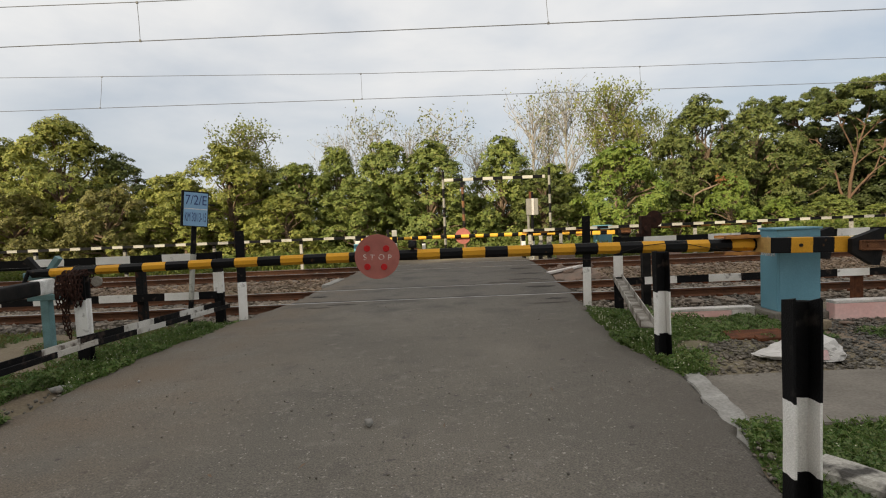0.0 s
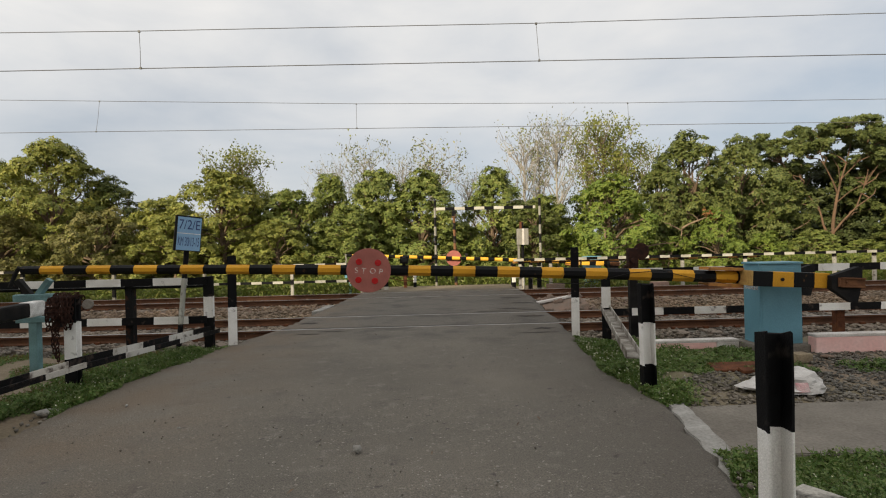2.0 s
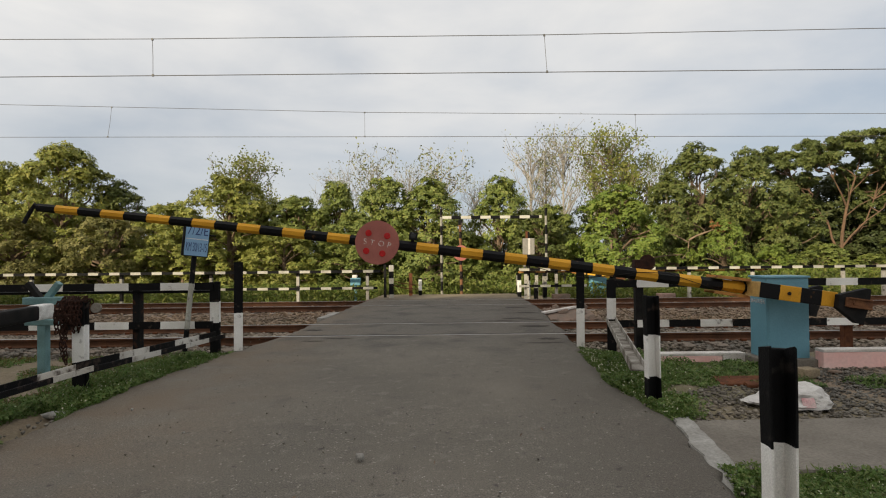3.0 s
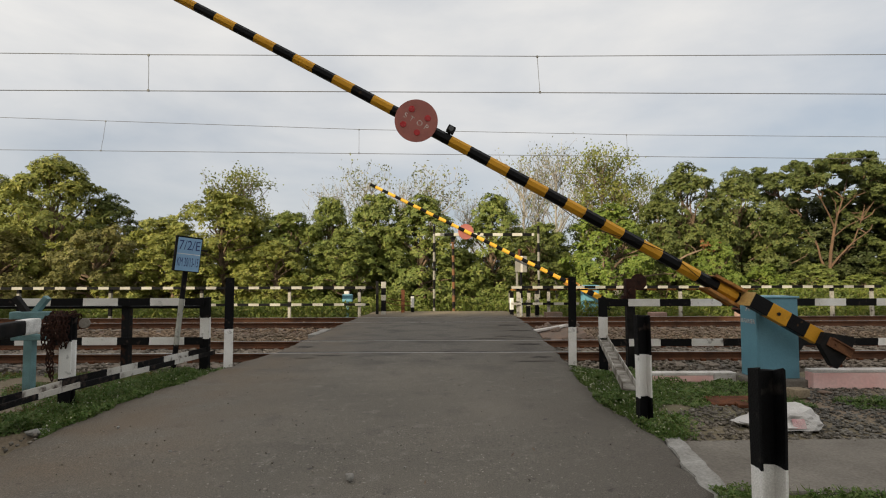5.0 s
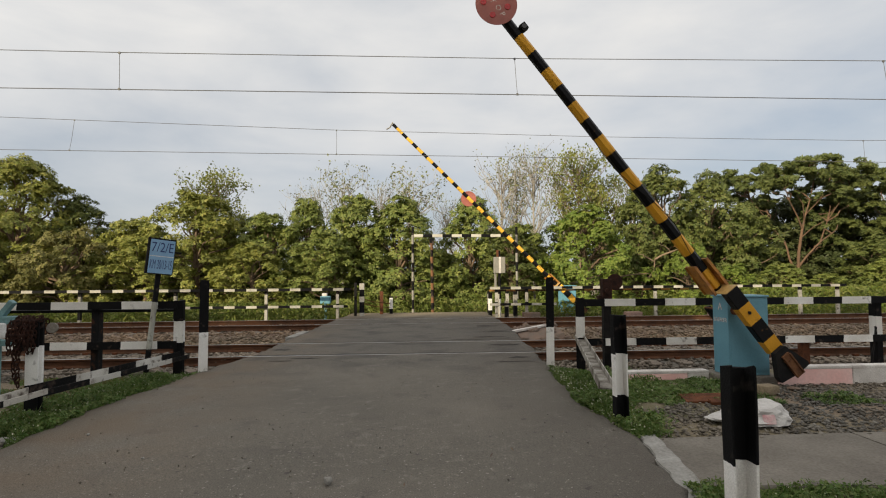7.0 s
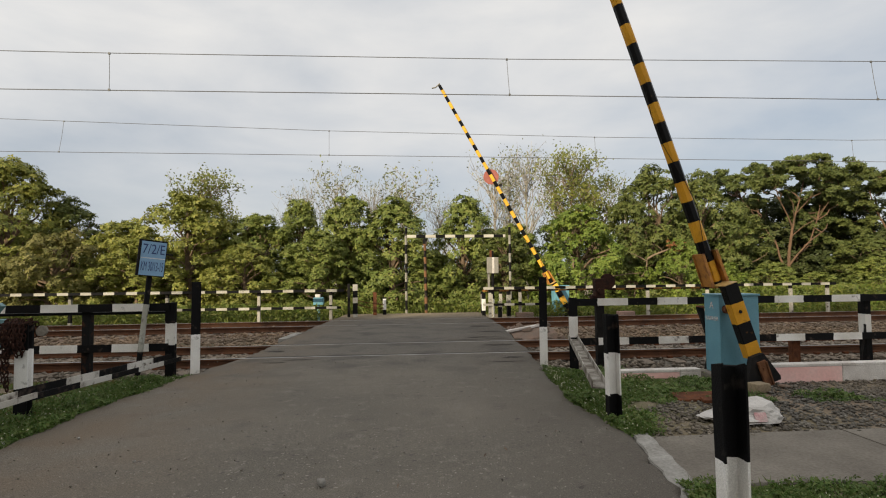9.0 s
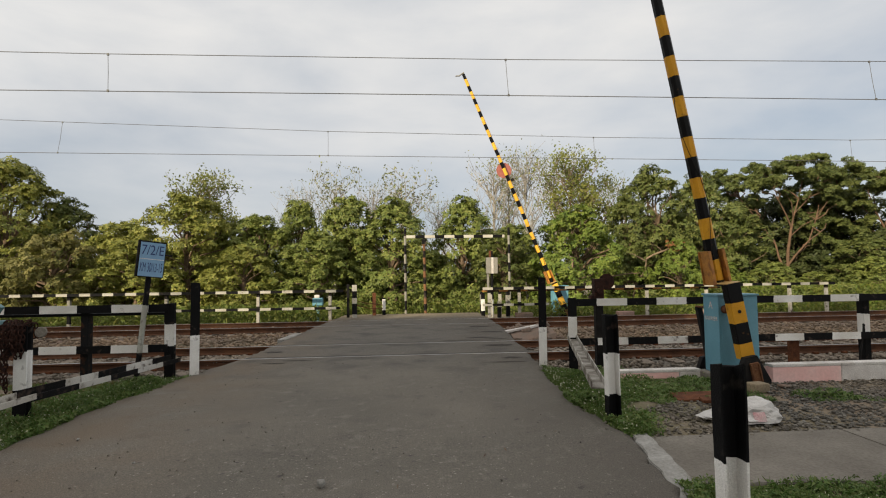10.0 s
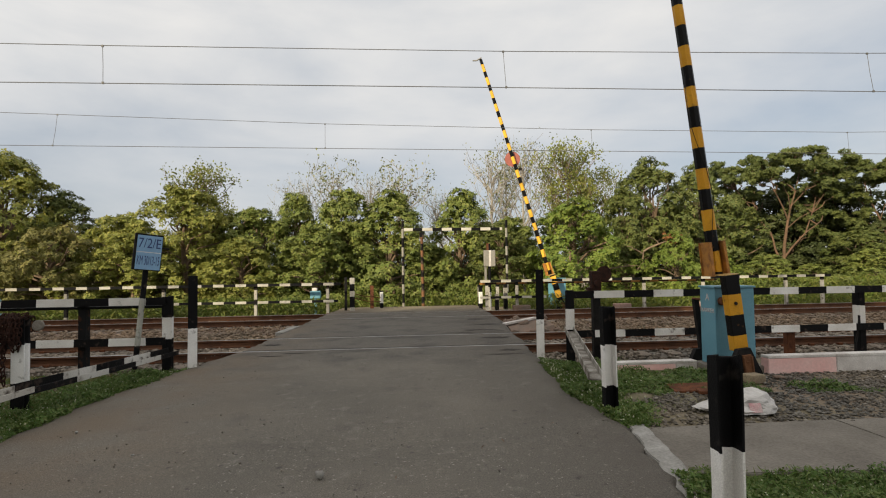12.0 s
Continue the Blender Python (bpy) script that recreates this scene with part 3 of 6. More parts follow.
def build_road():
    rng = np.random.default_rng(5)
    ys = np.concatenate((np.arange(-60, 2, 2.0), np.arange(2, 24, 0.12), np.arange(24, 40.1, 1.0)))
    us = np.concatenate(([0, 0.012], np.linspace(0.05, 0.95, 23), [0.988, 1]))
    rl = np.interp(ys, EDGE_Y, ROAD_L) + rng.normal(0, 0.03, len(ys))
    rr = np.interp(ys, EDGE_Y, ROAD_R) + rng.normal(0, 0.03, len(ys))
    gx = rl[:, None] + (rr - rl)[:, None] * us[None]
    gy = np.repeat(ys[:, None], len(us), 1)
    gz = np.repeat(road_height(ys)[:, None], len(us), 1) + rng.normal(0, 0.0015, gx.shape)
    gz[:, 0] -= 0.05
    gz[:, -1] -= 0.035
    top = np.stack((gx, gy, gz), axis=2)
    skirt_l, skirt_r = top[:, :1].copy(), top[:, -1:].copy()
    skirt_l[..., 2] -= 0.3
    skirt_r[..., 2] -= 0.3
    v = np.concatenate((skirt_l, top, skirt_r), axis=1)
    n, w = v.shape[:2]
    k = np.arange(n * w).reshape(n, w)
    faces = np.stack((k[:-1, :-1], k[:-1, 1:], k[1:, 1:], k[1:, :-1]), axis=2).reshape(-1, 4)
    tagged(new("road", raw_mesh("road", v.reshape(-1, 3), faces, M["road"], True)), "worn grey asphalt road with dark stains and an earthy edge", "road", kind="structure")
    # dark smears of tar and oil near the rails
    for x, y, a, b in ((-1.85, 10.15, 0.32, 0.07), (-2.3, 9.9, 0.25, 0.05), (1.75, 9.45, 0.42, 0.07), (1.35, 12.55, 0.55, 0.10), (2.15, 12.7, 0.30, 0.10), (1.9, 13.0, 0.5, 0.16), (2.2, 14.2, 0.35, 0.25),
                       (2.0, 11.6, 0.40, 0.22), (1.95, 9.9, 0.22, 0.16), (-2.6, 11.3, 0.22, 0.15), (2.1, 15.6, 0.4, 0.3)):
        bm = bmesh.new()
        ring = [bm.verts.new((x + a * (0.45 + 0.7 * rng.random()) * math.cos(k * math.tau / 26), y + 0.55 * b * (0.3 + 1.1 * rng.random()) * math.sin(k * math.tau / 26), 0.0045)) for k in range(26)]
        bm.faces.new(ring)
        tagged(part("tar_smear", bm, M["tar"]), "dark smear of tar on the asphalt near the rail", "stain", "tar smears")
    n = 450
    y = 2.0 + rng.uniform(0, 1, n) ** 1.6 * 9
    x = rng.uniform(-3.4, 2.0, n)
    vv, ff = stone_arrays(rng, np.stack((x, y, np.full(n, 0.002)), 1), 0.009)
    tagged(new("grit", raw_mesh("grit", vv, ff, M["gravel"])), "loose grit and chips scattered over the asphalt", "grit", kind="stuff")
    # loose stones and scraps on the road
    for x, y, s in ((-0.59, 4.38, 0.040), (0.38, 3.80, 0.016), (-2.2, 5.0, 0.02), (-0.2, 4.6, 0.012), (-3.05, 5.7, 0.03)):
        vv, ff = stone_arrays(rng, np.array([(x, y, s * 0.4)]), s)
        tagged(new("pebble", raw_mesh("pebble", vv, ff, M["kerb"])), "small grey stone lying on the asphalt", "stone", "stones on the road")


def build_track(name, y0, y1, label):
    """One line of broad-gauge track: two rails on concrete sleepers in ballast."""
    tr = empty(name, pose(0, (y0 + y1) / 2, 0), label, "railway track")
    half = (y1 - y0) / 2
    for side in (-half, half):
        bm = bmesh.new()
        prism(bm, [(y + side, z - 0.152) for y, z in rail_outline()], 240.0, Matrix.Translation((-120, 0, 0)))
        r = part("rail", bm, M["rail"], tr, "rust-brown steel rail")
        bm = bmesh.new()
        prism(bm, [(side - 0.030, 0.001), (side - 0.026, 0.0055), (side + 0.026, 0.0055), (side + 0.030, 0.001)], 240.0, Matrix.Translation((-120, 0, 0)))
        part("running_surface", bm, M["rail_head"], r, "rail head polished by wheels")
    for side in (-half, half):
        bm = bmesh.new()
        prism(bm, [(side + 0.040, -0.03), (side + 0.040, 0.0035), (side + 0.125, 0.0035), (side + 0.125, -0.03)], 5.6, Matrix.Translation((-2.95, 0, 0)))
        part("flangeway", bm, M["tar"], tr, "dark groove beside the rail")
    bm = bmesh.new()
    prism(bm, [(-1.37, -0.30), (-1.37, -0.175), (-1.30, -0.16), (1.30, -0.16), (1.37, -0.175), (1.37, -0.30)], 0.24, Matrix.Translation((-0.12, 0, 0)))
    first = part("sleeper", bm, M["sleeper"], tr)
    first.location = (-30.3, 0, 0)
    for i in range(1, 102):
        x = -30.3 + i * 0.6
        if -3.2 < x < 2.9:
            continue
        o = new("sleeper", first.data)
        o.parent = tr
        o.location = (x, 0, 0)
    # bolted clips beside the rails
    bm = bmesh.new()
    block(bm, -0.05, 0.05, -0.03, 0.03, -0.16, -0.115, 0.008)
    clip = None
    for i in range(40):
        x = -12.3 + i * 0.6
        if -3.2 < x < 2.9:
            continue
        for y in (-half - 0.1, -half + 0.1, half - 0.1, half + 0.1):
            if clip is None:
                clip = o = part("rail_clip", bm, M["rust"], tr)
            else:
                o = new("rail_clip", clip.data)
                o.parent = tr
            o.location = (x, y, 0)


def build_ballast():
    rng = np.random.default_rng(11)

    def bed(label, n, y0, y1, x0, x1, top, mat, size, gap):
        x = rng.uniform(x0, x1, n)
        y = rng.uniform(y0, y1, n)
        if gap:
            keep = (x < np.interp(y, EDGE_Y, ROAD_L) - 0.02) | (x > np.interp(y, EDGE_Y, ROAD_R) + 0.02)
            x, y = x[keep], y[keep]
        edge = np.minimum(y - y0, y1 - y)
        z = np.interp(edge, (0, 0.7), (-0.30, top)) + rng.uniform(-0.05, 0.012, len(x))
        v, f = stone_arrays(rng, np.stack((x, y, z), 1), size, 0.7)
        tagged(new("ballast", raw_mesh("ballast", v, f, mat)), label, "ballast", kind="stuff")

    bed("grey crushed-stone ballast round the sleepers", 20000, 9.2, 13.4, -12, 13, -0.165, M["ballast"], 0.048, True)
    bed("rust-stained ballast between the two tracks", 15000, 13.0, 19.3, -17, 18, -0.165, M["ballast_warm"], 0.058, True)
    # solid cores of the two beds
    for y0, y1, m in ((9.5, 13.2, M["gravel"]), (15.3, 19.2, M["masonry"])):
        for x0, x1 in ((-120, -3.35), (3.1, 120)):
            bm = bmesh.new()
            prism(bm, [(y0, -0.4), (y0 + 0.6, -0.20), (y1 - 0.6, -0.20), (y1, -0.4)], x1 - x0, Matrix.Translation((x0, 0, 0)))
            tagged(part("ballast_bed", bm, m), "packed bed of crushed stone under the track", "ballast", kind="structure")


build_ground()
build_road()
build_track("track_near", 10.47, 12.22, "rusty broad-gauge track sunk in the road and grey ballast")
build_track("track_far", 16.58, 18.33, "rust-brown broad-gauge track in sunlit ballast beyond the first")
build_ballast()


# ---- overhead wires ----
def build_overhead(name, y, contact, slope, pts, drops, label):
    """A contact wire, a catenary wire over it and the droppers between them."""
    th = empty(name, pose(0, y, 0), label, "overhead wire")
    bm = bmesh.new()
    tube(bm, [(x, 0, contact + slope * x) for x in (-150, -60, -20, 0, 20, 60, 150)], 0.0085, 6)
    part("contact_wire", bm, M["wire"], th)
    bm = bmesh.new()
    tube(bm, [(x, 0, z) for x, z in pts], 0.0075, 6)
    part("catenary_wire", bm, M["wire"], th)
    for xa, xb in drops:
        bm = bmesh.new()
        za = float(np.interp(xa, [p[0] for p in pts], [p[1] for p in pts]))
        tube(bm, [(xa, 0, za), ((xa + xb) / 2, 0.01, (za + contact) / 2), (xb, 0, contact + slope * xb)], 0.0055, 5)
        block(bm, xb - 0.02, xb + 0.02, -0.012, 0.012, contact + slope * xb - 0.015, contact + slope * xb + 0.03)
        block(bm, xa - 0.02, xa + 0.02, -0.012, 0.012, za - 0.03, za + 0.012)
        part("dropper", bm, M["wire"], th)


build_overhead("overhead_line", 11.35, 5.30, 0.0, ((-150, 7.5), (-40, 6.5), (-16, 6.12), (-5.92, 6.066), (2.22, 6.08), (10.5, 6.17), (22, 6.4), (60, 7.0), (150, 7.5)),
               ((-14.0, -14.0), (-5.92, -5.91), (2.22, 2.27), (10.5, 10.62)), "thin dark overhead line with droppers above the near track")
build_overhead("overhead_line", 17.45, 5.365, -0.0083, ((-150, 8), (-40, 7.2), (-20, 6.72), (-10.57, 6.43), (-2.4, 6.178), (6.37, 6.03), (15.5, 5.98), (30, 6.2), (150, 8)),
               ((-19, -19.1), (-10.57, -10.7), (-2.4, -2.4), (6.37, 6.40), (15.5, 15.55)), "thin dark overhead line with droppers above the far track")


# ---- near boom barrier ----
def octagon(r):
    return [(r * math.cos(k * math.tau / 8 + math.pi / 8), r * math.sin(k * math.tau / 8 + math.pi / 8)) for k in range(8)]


def boom_pole(x0, x1, r0, r1, sag, steps=18):
    """An eight-sided tapering pole along x."""
    bm = bmesh.new()
    rings = []
    for i in range(steps + 1):
        u = i / steps
        r = r0 + (r1 - r0) * u
        low = -sag * u * u
        rings.append([bm.verts.new((x0 + (x1 - x0) * u, y, z + low)) for y, z in octagon(r)])
    for a, b in zip(rings, rings[1:]):
        for k in range(8):
            bm.faces.new((a[k], a[(k + 1) % 8], b[(k + 1) % 8], b[k]))
    bm.faces.new(rings[0])
    bm.faces.new(rings[-1][::-1])
    bmesh.ops.recalc_face_normals(bm, faces=bm.faces)
    return bm


def build_boom(place, length, disc_at, front, paint, far, label):
    """A pole on a thick butt that turns on a shaft, with weights at both ends of the shaft; the pole lies behind the butt."""
    th = empty("boom_barrier", place, label, "barrier", "boom barriers")
    back = 0.28
    sag = 0.05 if far else 0.19
    bm = boom_pole(-0.38, -length, 0.088 if not far else 0.078, 0.058, sag)
    bmesh.ops.translate(bm, verts=bm.verts, vec=(0, back, 0))
    part("pole", bm, paint, th, "tapering pole in yellow and black bands")
    bm = bmesh.new()
    block(bm, -0.38, 0.66, -0.065, 0.065, -0.100, 0.100, 0.010)
    part("butt", bm, M["boom_butt"] if front else paint, th, "thick banded butt of the boom")
    bm = bmesh.new()
    block(bm, -0.392, -0.381, -0.062, back + 0.06, -0.098, 0.105, 0.003)
    part("end_plate", bm, M["cream"], th, "pale yellow plate joining pole and butt")
    # a pair of channels that clasp the pole from above and below
    for s in (1, -1):
        bm = bmesh.new()
        block(bm, -0.86, -0.37, back - 0.115, back + 0.125, -0.007, 0.007, 0.002)
        block(bm, -0.86, -0.37, back - 0.127, back - 0.1155, -0.010 if s > 0 else -0.030, 0.030 if s > 0 else 0.010, 0.002)
        block(bm, -0.86, -0.37, back + 0.1255, back + 0.137, -0.010 if s > 0 else -0.030, 0.030 if s > 0 else 0.010, 0.002)
        yo = part("yoke_arm", bm, M["yoke"], th, "rusty yellow channel clasping the pole")
        yo.matrix_basis = Matrix.Translation((0, 0, 0.112 * s)) @ pose(0, 0, 0, 0, -1.2 * s, 0)
    bm = bmesh.new()
    tube(bm, [(0, -0.068, 0), (0, 0.96, 0)], 0.016, 12)
    part("shaft", bm, M["rust"], th)
    bm = bmesh.new()
    tube(bm, [(0.01, -0.080, 0.0), (0.01, -0.066, 0.0)], 0.024, 6)
    part("bolt", bm, M["black"], th)
    for dy in (-0.10, 0.93):
        bm = bmesh.new()
        o = 0.0 if dy < 0 else 0.15
        prism(bm, [(0.62 + o, 0.07), (0.98 + o, 0.20), (1.03 + o, 0.19), (1.03 + o, -0.02), (0.98 + o, -0.27), (0.90 + o, -0.27), (0.62 + o, -0.10)], 0.09,
              Matrix(((0, 1, 0, 0), (-1, 0, 0, dy + 0.045), (0, 0, 1, 0), (0, 0, 0, 1))))
        w = part("counterweight", bm, M["black"], th, "dark cast counterweight plate")
        bm = bmesh.new()
        if dy < 0:
            block(bm, 0.70, 1.05, dy - 0.075, dy - 0.045, -0.07, 0.05, 0.006)
            block(bm, 0.72, 1.04, dy - 0.095, dy - 0.070, 0.035, 0.055, 0.004)
            block(bm, 0.72, 1.04, dy - 0.095, dy - 0.070, -0.075, -0.055, 0.004)
            tube(bm, [(0.80, dy - 0.09, -0.01), (0.80, dy - 0.06, -0.01)], 0.02, 8)
            part("rusty_bracket", bm, M["rust_plate"], w, "rusty bolted channel")
        else:
            block(bm, 0.0, 0.80, dy - 0.04, dy + 0.04, -0.02, 0.06, 0.008)
            part("lever", bm, M["black"], w, "black lever behind the cabinet")
    s = -1 if front else 1
    face = back + s * 0.095
    drop = -sag * ((-disc_at - 0.38) / (length - 0.38)) ** 2
    bm = bmesh.new()
    disc(bm, 0.293, 0.006, 48, pose(disc_at, face, drop, 90, 0, 0), 0.002)
    d = part("stop_disc", bm, M["red_disc"], th, "round faded red stop disc")
    for ax, az in ((-0.130, 0.110), (0.120, 0.105), (-0.130, -0.130), (0.088, -0.136)):
        bm = bmesh.new()
        disc(bm, 0.043, 0.012, 20, pose(disc_at + ax, face + s * 0.006, az + drop, 90, 0, 0), 0.003)
        part("reflector", bm, M["reflector"], d, "small round red reflector")
    for ch, dx, dz, lean in (("S", -0.160, -0.008, 4), ("T", -0.066, -0.012, -6), ("O", 0.055, -0.010, 0), ("P", 0.160, -0.016, -8)):
        lettering(ch, 0.105, M["letter"], d, pose(disc_at - s * dx, face + s * 0.0035, dz + drop, 90, 0, 0 if front else 180) @ pose(0, 0, 0, 0, 0, lean), "letter", 0.0015)
    bm = bmesh.new()
    tube(bm, [(disc_at, back + s * 0.03, drop), (disc_at, face, drop)], 0.03, 8)
    part("disc_bracket", bm, M["black"], th)
    bm = bmesh.new()
    lx = disc_at + 0.46
    block(bm, lx - 0.055, lx + 0.055, back - 0.05, back + 0.05, 0.10 + drop, 0.20 + drop, 0.012)
    block(bm, lx - 0.022, lx + 0.022, back - 0.02, back + 0.02, 0.03 + drop, 0.11 + drop)
    la = part("barrier_lamp", bm, M["black"], th, "small black lamp on a stalk")
    bm = bmesh.new()
    disc(bm, 0.036, 0.012, 20, pose(lx, back + s * 0.052, 0.152 + drop, 90, 0, 0))
    part("lens", bm, M["glass_dark"], la)
    # a hanging lip at the tip
    bm = bmesh.new()
    if far:
        hook = [(-length + 0.02, back, -0.05), (-length - 0.06, back, 0.0), (-length, back, -0.22), (-length - 0.04, back, -0.36)]
    else:
        hook = [(-length + 0.02, back, -0.19), (-length - 0.05, back, -0.16), (-length - 0.10, back, -0.26), (-length - 0.16, back, -0.42)]
    tube(bm, hook, [0.03, 0.028, 0.026, 0.026], 8)
    part("tip_hook", bm, M["black"] if not far else M["grey_box"], th, "bent metal lip at the tip")
    # slack wire along the pole
    bm = bmesh.new()
    f = back - 0.09
    tube(bm, [(-0.6, f, -0.09), (-1.1, f - 0.01, -0.02), (-1.5, f, 0.060), (-1.9, f + 0.01, 0.02), (-2.3, f, -0.085), (-2.6, f, -0.145), (-2.95, f, -0.150), (-3.3, f + 0.03, -0.090)], 0.005, 5)
    part("cable", bm, M["black"], th)
    return th


near_boom = build_boom(pose(4.57, 7.42, 0.96, 0, 0, 1.4), 9.95, -5.44, True, M["boom"], False, "raised boom in yellow and black bands with a red stop disc")
far_boom = build_boom(pose(5.75, 19.92, 0.80), 9.05, -5.04, False, M["far_boom"], True, "sunlit boom in yellow and black bands beyond the tracks")


def build_cabinet(place, top, label, letters):
    th = empty("barrier_cabinet", place, label, "cabinet", "barrier cabinets")
    w, dp = 0.59, 0.38
    bm = bmesh.new()
    block(bm, 0, w, 0, dp, 0.04, top, 0.012)
    b = part("body", bm, M["teal"], th, "teal painted steel box")
    bm = bmesh.new()
    block(bm, -0.018, w + 0.018, -0.018, dp + 0.018, top, top + 0.028, 0.008)
    part("lid", bm, M["teal"], th)
    bm = bmesh.new()
    block(bm, -0.10, w + 0.14, -0.10, dp + 0.08, -0.16, 0.04, 0.02)
    part("plinth", bm, M["concrete"], th, "rough concrete plinth")
    bm = bmesh.new()
    block(bm, 0.03, w - 0.03, -0.006, 0.0, 0.10, top - 0.05, 0.002)
    part("door", bm, M["teal"], th, "flush front door")
    for z in (0.30, 0.85):
        bm = bmesh.new()
        tube(bm, [(w + 0.006, 0.02, z), (w + 0.006, 0.02, z + 0.09)], 0.010, 8)
        part("hinge", bm, M["black"], th)
    if letters:
        lettering("A", 0.15, M["letter"], b, pose(-0.0015, 0.19, top - 0.14, 90, 0, -90), "letter", 0.001)
        lettering("BARRIER", 0.085, M["letter"], b, pose(-0.0015, 0.19, top - 0.33, 90, 0, -90), "letters", 0.001)
    bm = bmesh.new()
    tube(bm, [(0.09, -0.10, 0.96), (0.09, 0.02, 0.96)], 0.06, 14)
    part("bearing", bm, M["rust"], th)
    return th


build_cabinet(pose(4.49, 7.70, 0), 1.145, "teal steel barrier cabinet standing on a concrete plinth", True)
build_cabinet(pose(5.70, 20.35, -0.1), 1.10, "sunlit teal barrier cabinet beyond the tracks", False)


# ---- posts, fences and guards near the road ----
def upright_rail(name, place, height, paint, label, group, s=1.0, notch=False):
    """A post cut from an old rail, planted in the ground."""
    bm = bmesh.new()
    prism(bm, [(y, z - 0.078 * s) for y, z in rail_outline(s)], height + 0.4, Matrix(((0, 1, 0, 0), (0, 0, 1, 0), (1, 0, 0, -0.4), (0, 0, 0, 1))))
    if notch:
        for v in bm.verts:
            if v.co.z > height - 0.01:
                v.co.z += 0.012 * math.sin(v.co.x * 55) + 0.010 * math.cos(v.co.y * 40)
    ob = part(name, bm, paint)
    ob.matrix_basis = place
    return tagged(ob, label, "post", group)


GR = "marker posts along the road"


def channel_post(place, height, paint, label, w=0.15, dp=0.085):
    """A post of rolled channel, open towards the road, with a torn top edge."""
    bm = bmesh.new()
    t = 0.011
    outline = [(-w / 2, -dp / 2), (-w / 2 + t, -dp / 2), (-w / 2 + t * 1.4, dp / 2 - t), (w / 2 - t * 1.4, dp / 2 - t), (w / 2 - t, -dp / 2), (w / 2, -dp / 2), (w / 2, dp / 2), (-w / 2, dp / 2)]
    steps = 9
    rings = []
    for i in range(steps + 1):
        z = -0.4 + (height + 0.4) * i / steps
        rings.append([bm.verts.new((x + 0.0025 * math.sin(7 * z + x * 30), y, z + (0.016 * math.sin(x * 70 + y * 30) if i == steps else 0))) for x, y in outline])
    for a, b in zip(rings, rings[1:]):
        for k in range(8):
            bm.faces.new((a[k], a[(k + 1) % 8], b[(k + 1) % 8], b[k]))
    bm.faces.new(rings[0][::-1])
    bm.faces.new(rings[-1])
    bmesh.ops.recalc_face_normals(bm, faces=bm.faces)
    ob = part("marker_post", bm, paint)
    ob.matrix_basis = place
    return tagged(ob, label, "post", GR)


channel_post(pose(1.572, 2.90, 0, 0, 0, -3), 1.058, M["post_near"], "steel channel post painted black, white and black beside the road", 0.122, 0.088)
channel_post(pose(2.14, 5.76, -0.01, 0.5, -1, 4), 1.085, M["post_wb"], "channel post in black, white and black bands in the grass", 0.135, 0.085)
upright_rail("marker_post", pose(-3.31, 9.10, 0, 0, 0.4, 25), 1.435, M["post_bw"], "tall rail post, black over white, at the road edge", GR, 1.0)
upright_rail("marker_post", pose(2.335, 9.22, 0, 0, 0.3, -20), 1.44, M["post_bw"], "tall rail post, black over white, beside worn asphalt", GR, 0.95)


def beam(bm, x0, x1, z, s=0.9, y=0.0):
    """An old rail laid lengthways with its foot towards the road."""
    prism(bm, [(b - 0.07, a) for a, b in rail_outline(s)], x1 - x0, Matrix.Translation((x0, y, z)))
    return bm


def build_fence_right():
    th = empty("rail_fence", pose(3.40, 9.36, 0), "fence of old rails in black and white bands by the track", "fence", "rail fences")
    for z, x0 in ((1.00, -0.55), (0.33, -0.55)):
        part("beam", beam(bmesh.new(), x0, 12.0, z), M["fence_half"], th)
    for x, h, mt in ((4.88, 1.06, M["post_mid"]), (9.6, 1.06, M["post_mid"])):
        bm = bmesh.new()
        tube(bm, [(x - 0.05, 0.02, 0.52), (x - 0.10, -0.03, 0.40), (x - 0.20, -0.05, 0.06), (x - 0.22, -0.05, -0.2)], 0.022, 6)
        part("strut", bm, M["black"], th, "bent black strut leaning on the post")
        bm = bmesh.new()
        block(bm, x - 0.058, x + 0.058, 0.0, 0.15, -0.5, h, 0.008)
        part("post", bm, mt, th)
    bm = bmesh.new()
    prism(bm, [(-0.075, -0.01), (0.075, -0.01), (0.075, 0.01), (0.01, 0.01), (0.01, 0.14), (-0.01, 0.14), (-0.01, 0.01), (-0.075, 0.01)], 1.5, Matrix(((0, 1, 0, -0.53), (0, 0, 1, -0.07), (1, 0, 0, -0.42), (0, 0, 0, 1))))
    part("post", bm, M["post_end"], th, "end post, black over white")
    for x in (3.545, 7.3):
        bm = bmesh.new()
        block(bm, x - 0.075, x + 0.075, 0.05, 0.16, -0.5, 0.33, 0.01)
        part("stub_post", bm, M["rust"], th, "short rusty stub under the lower beam")


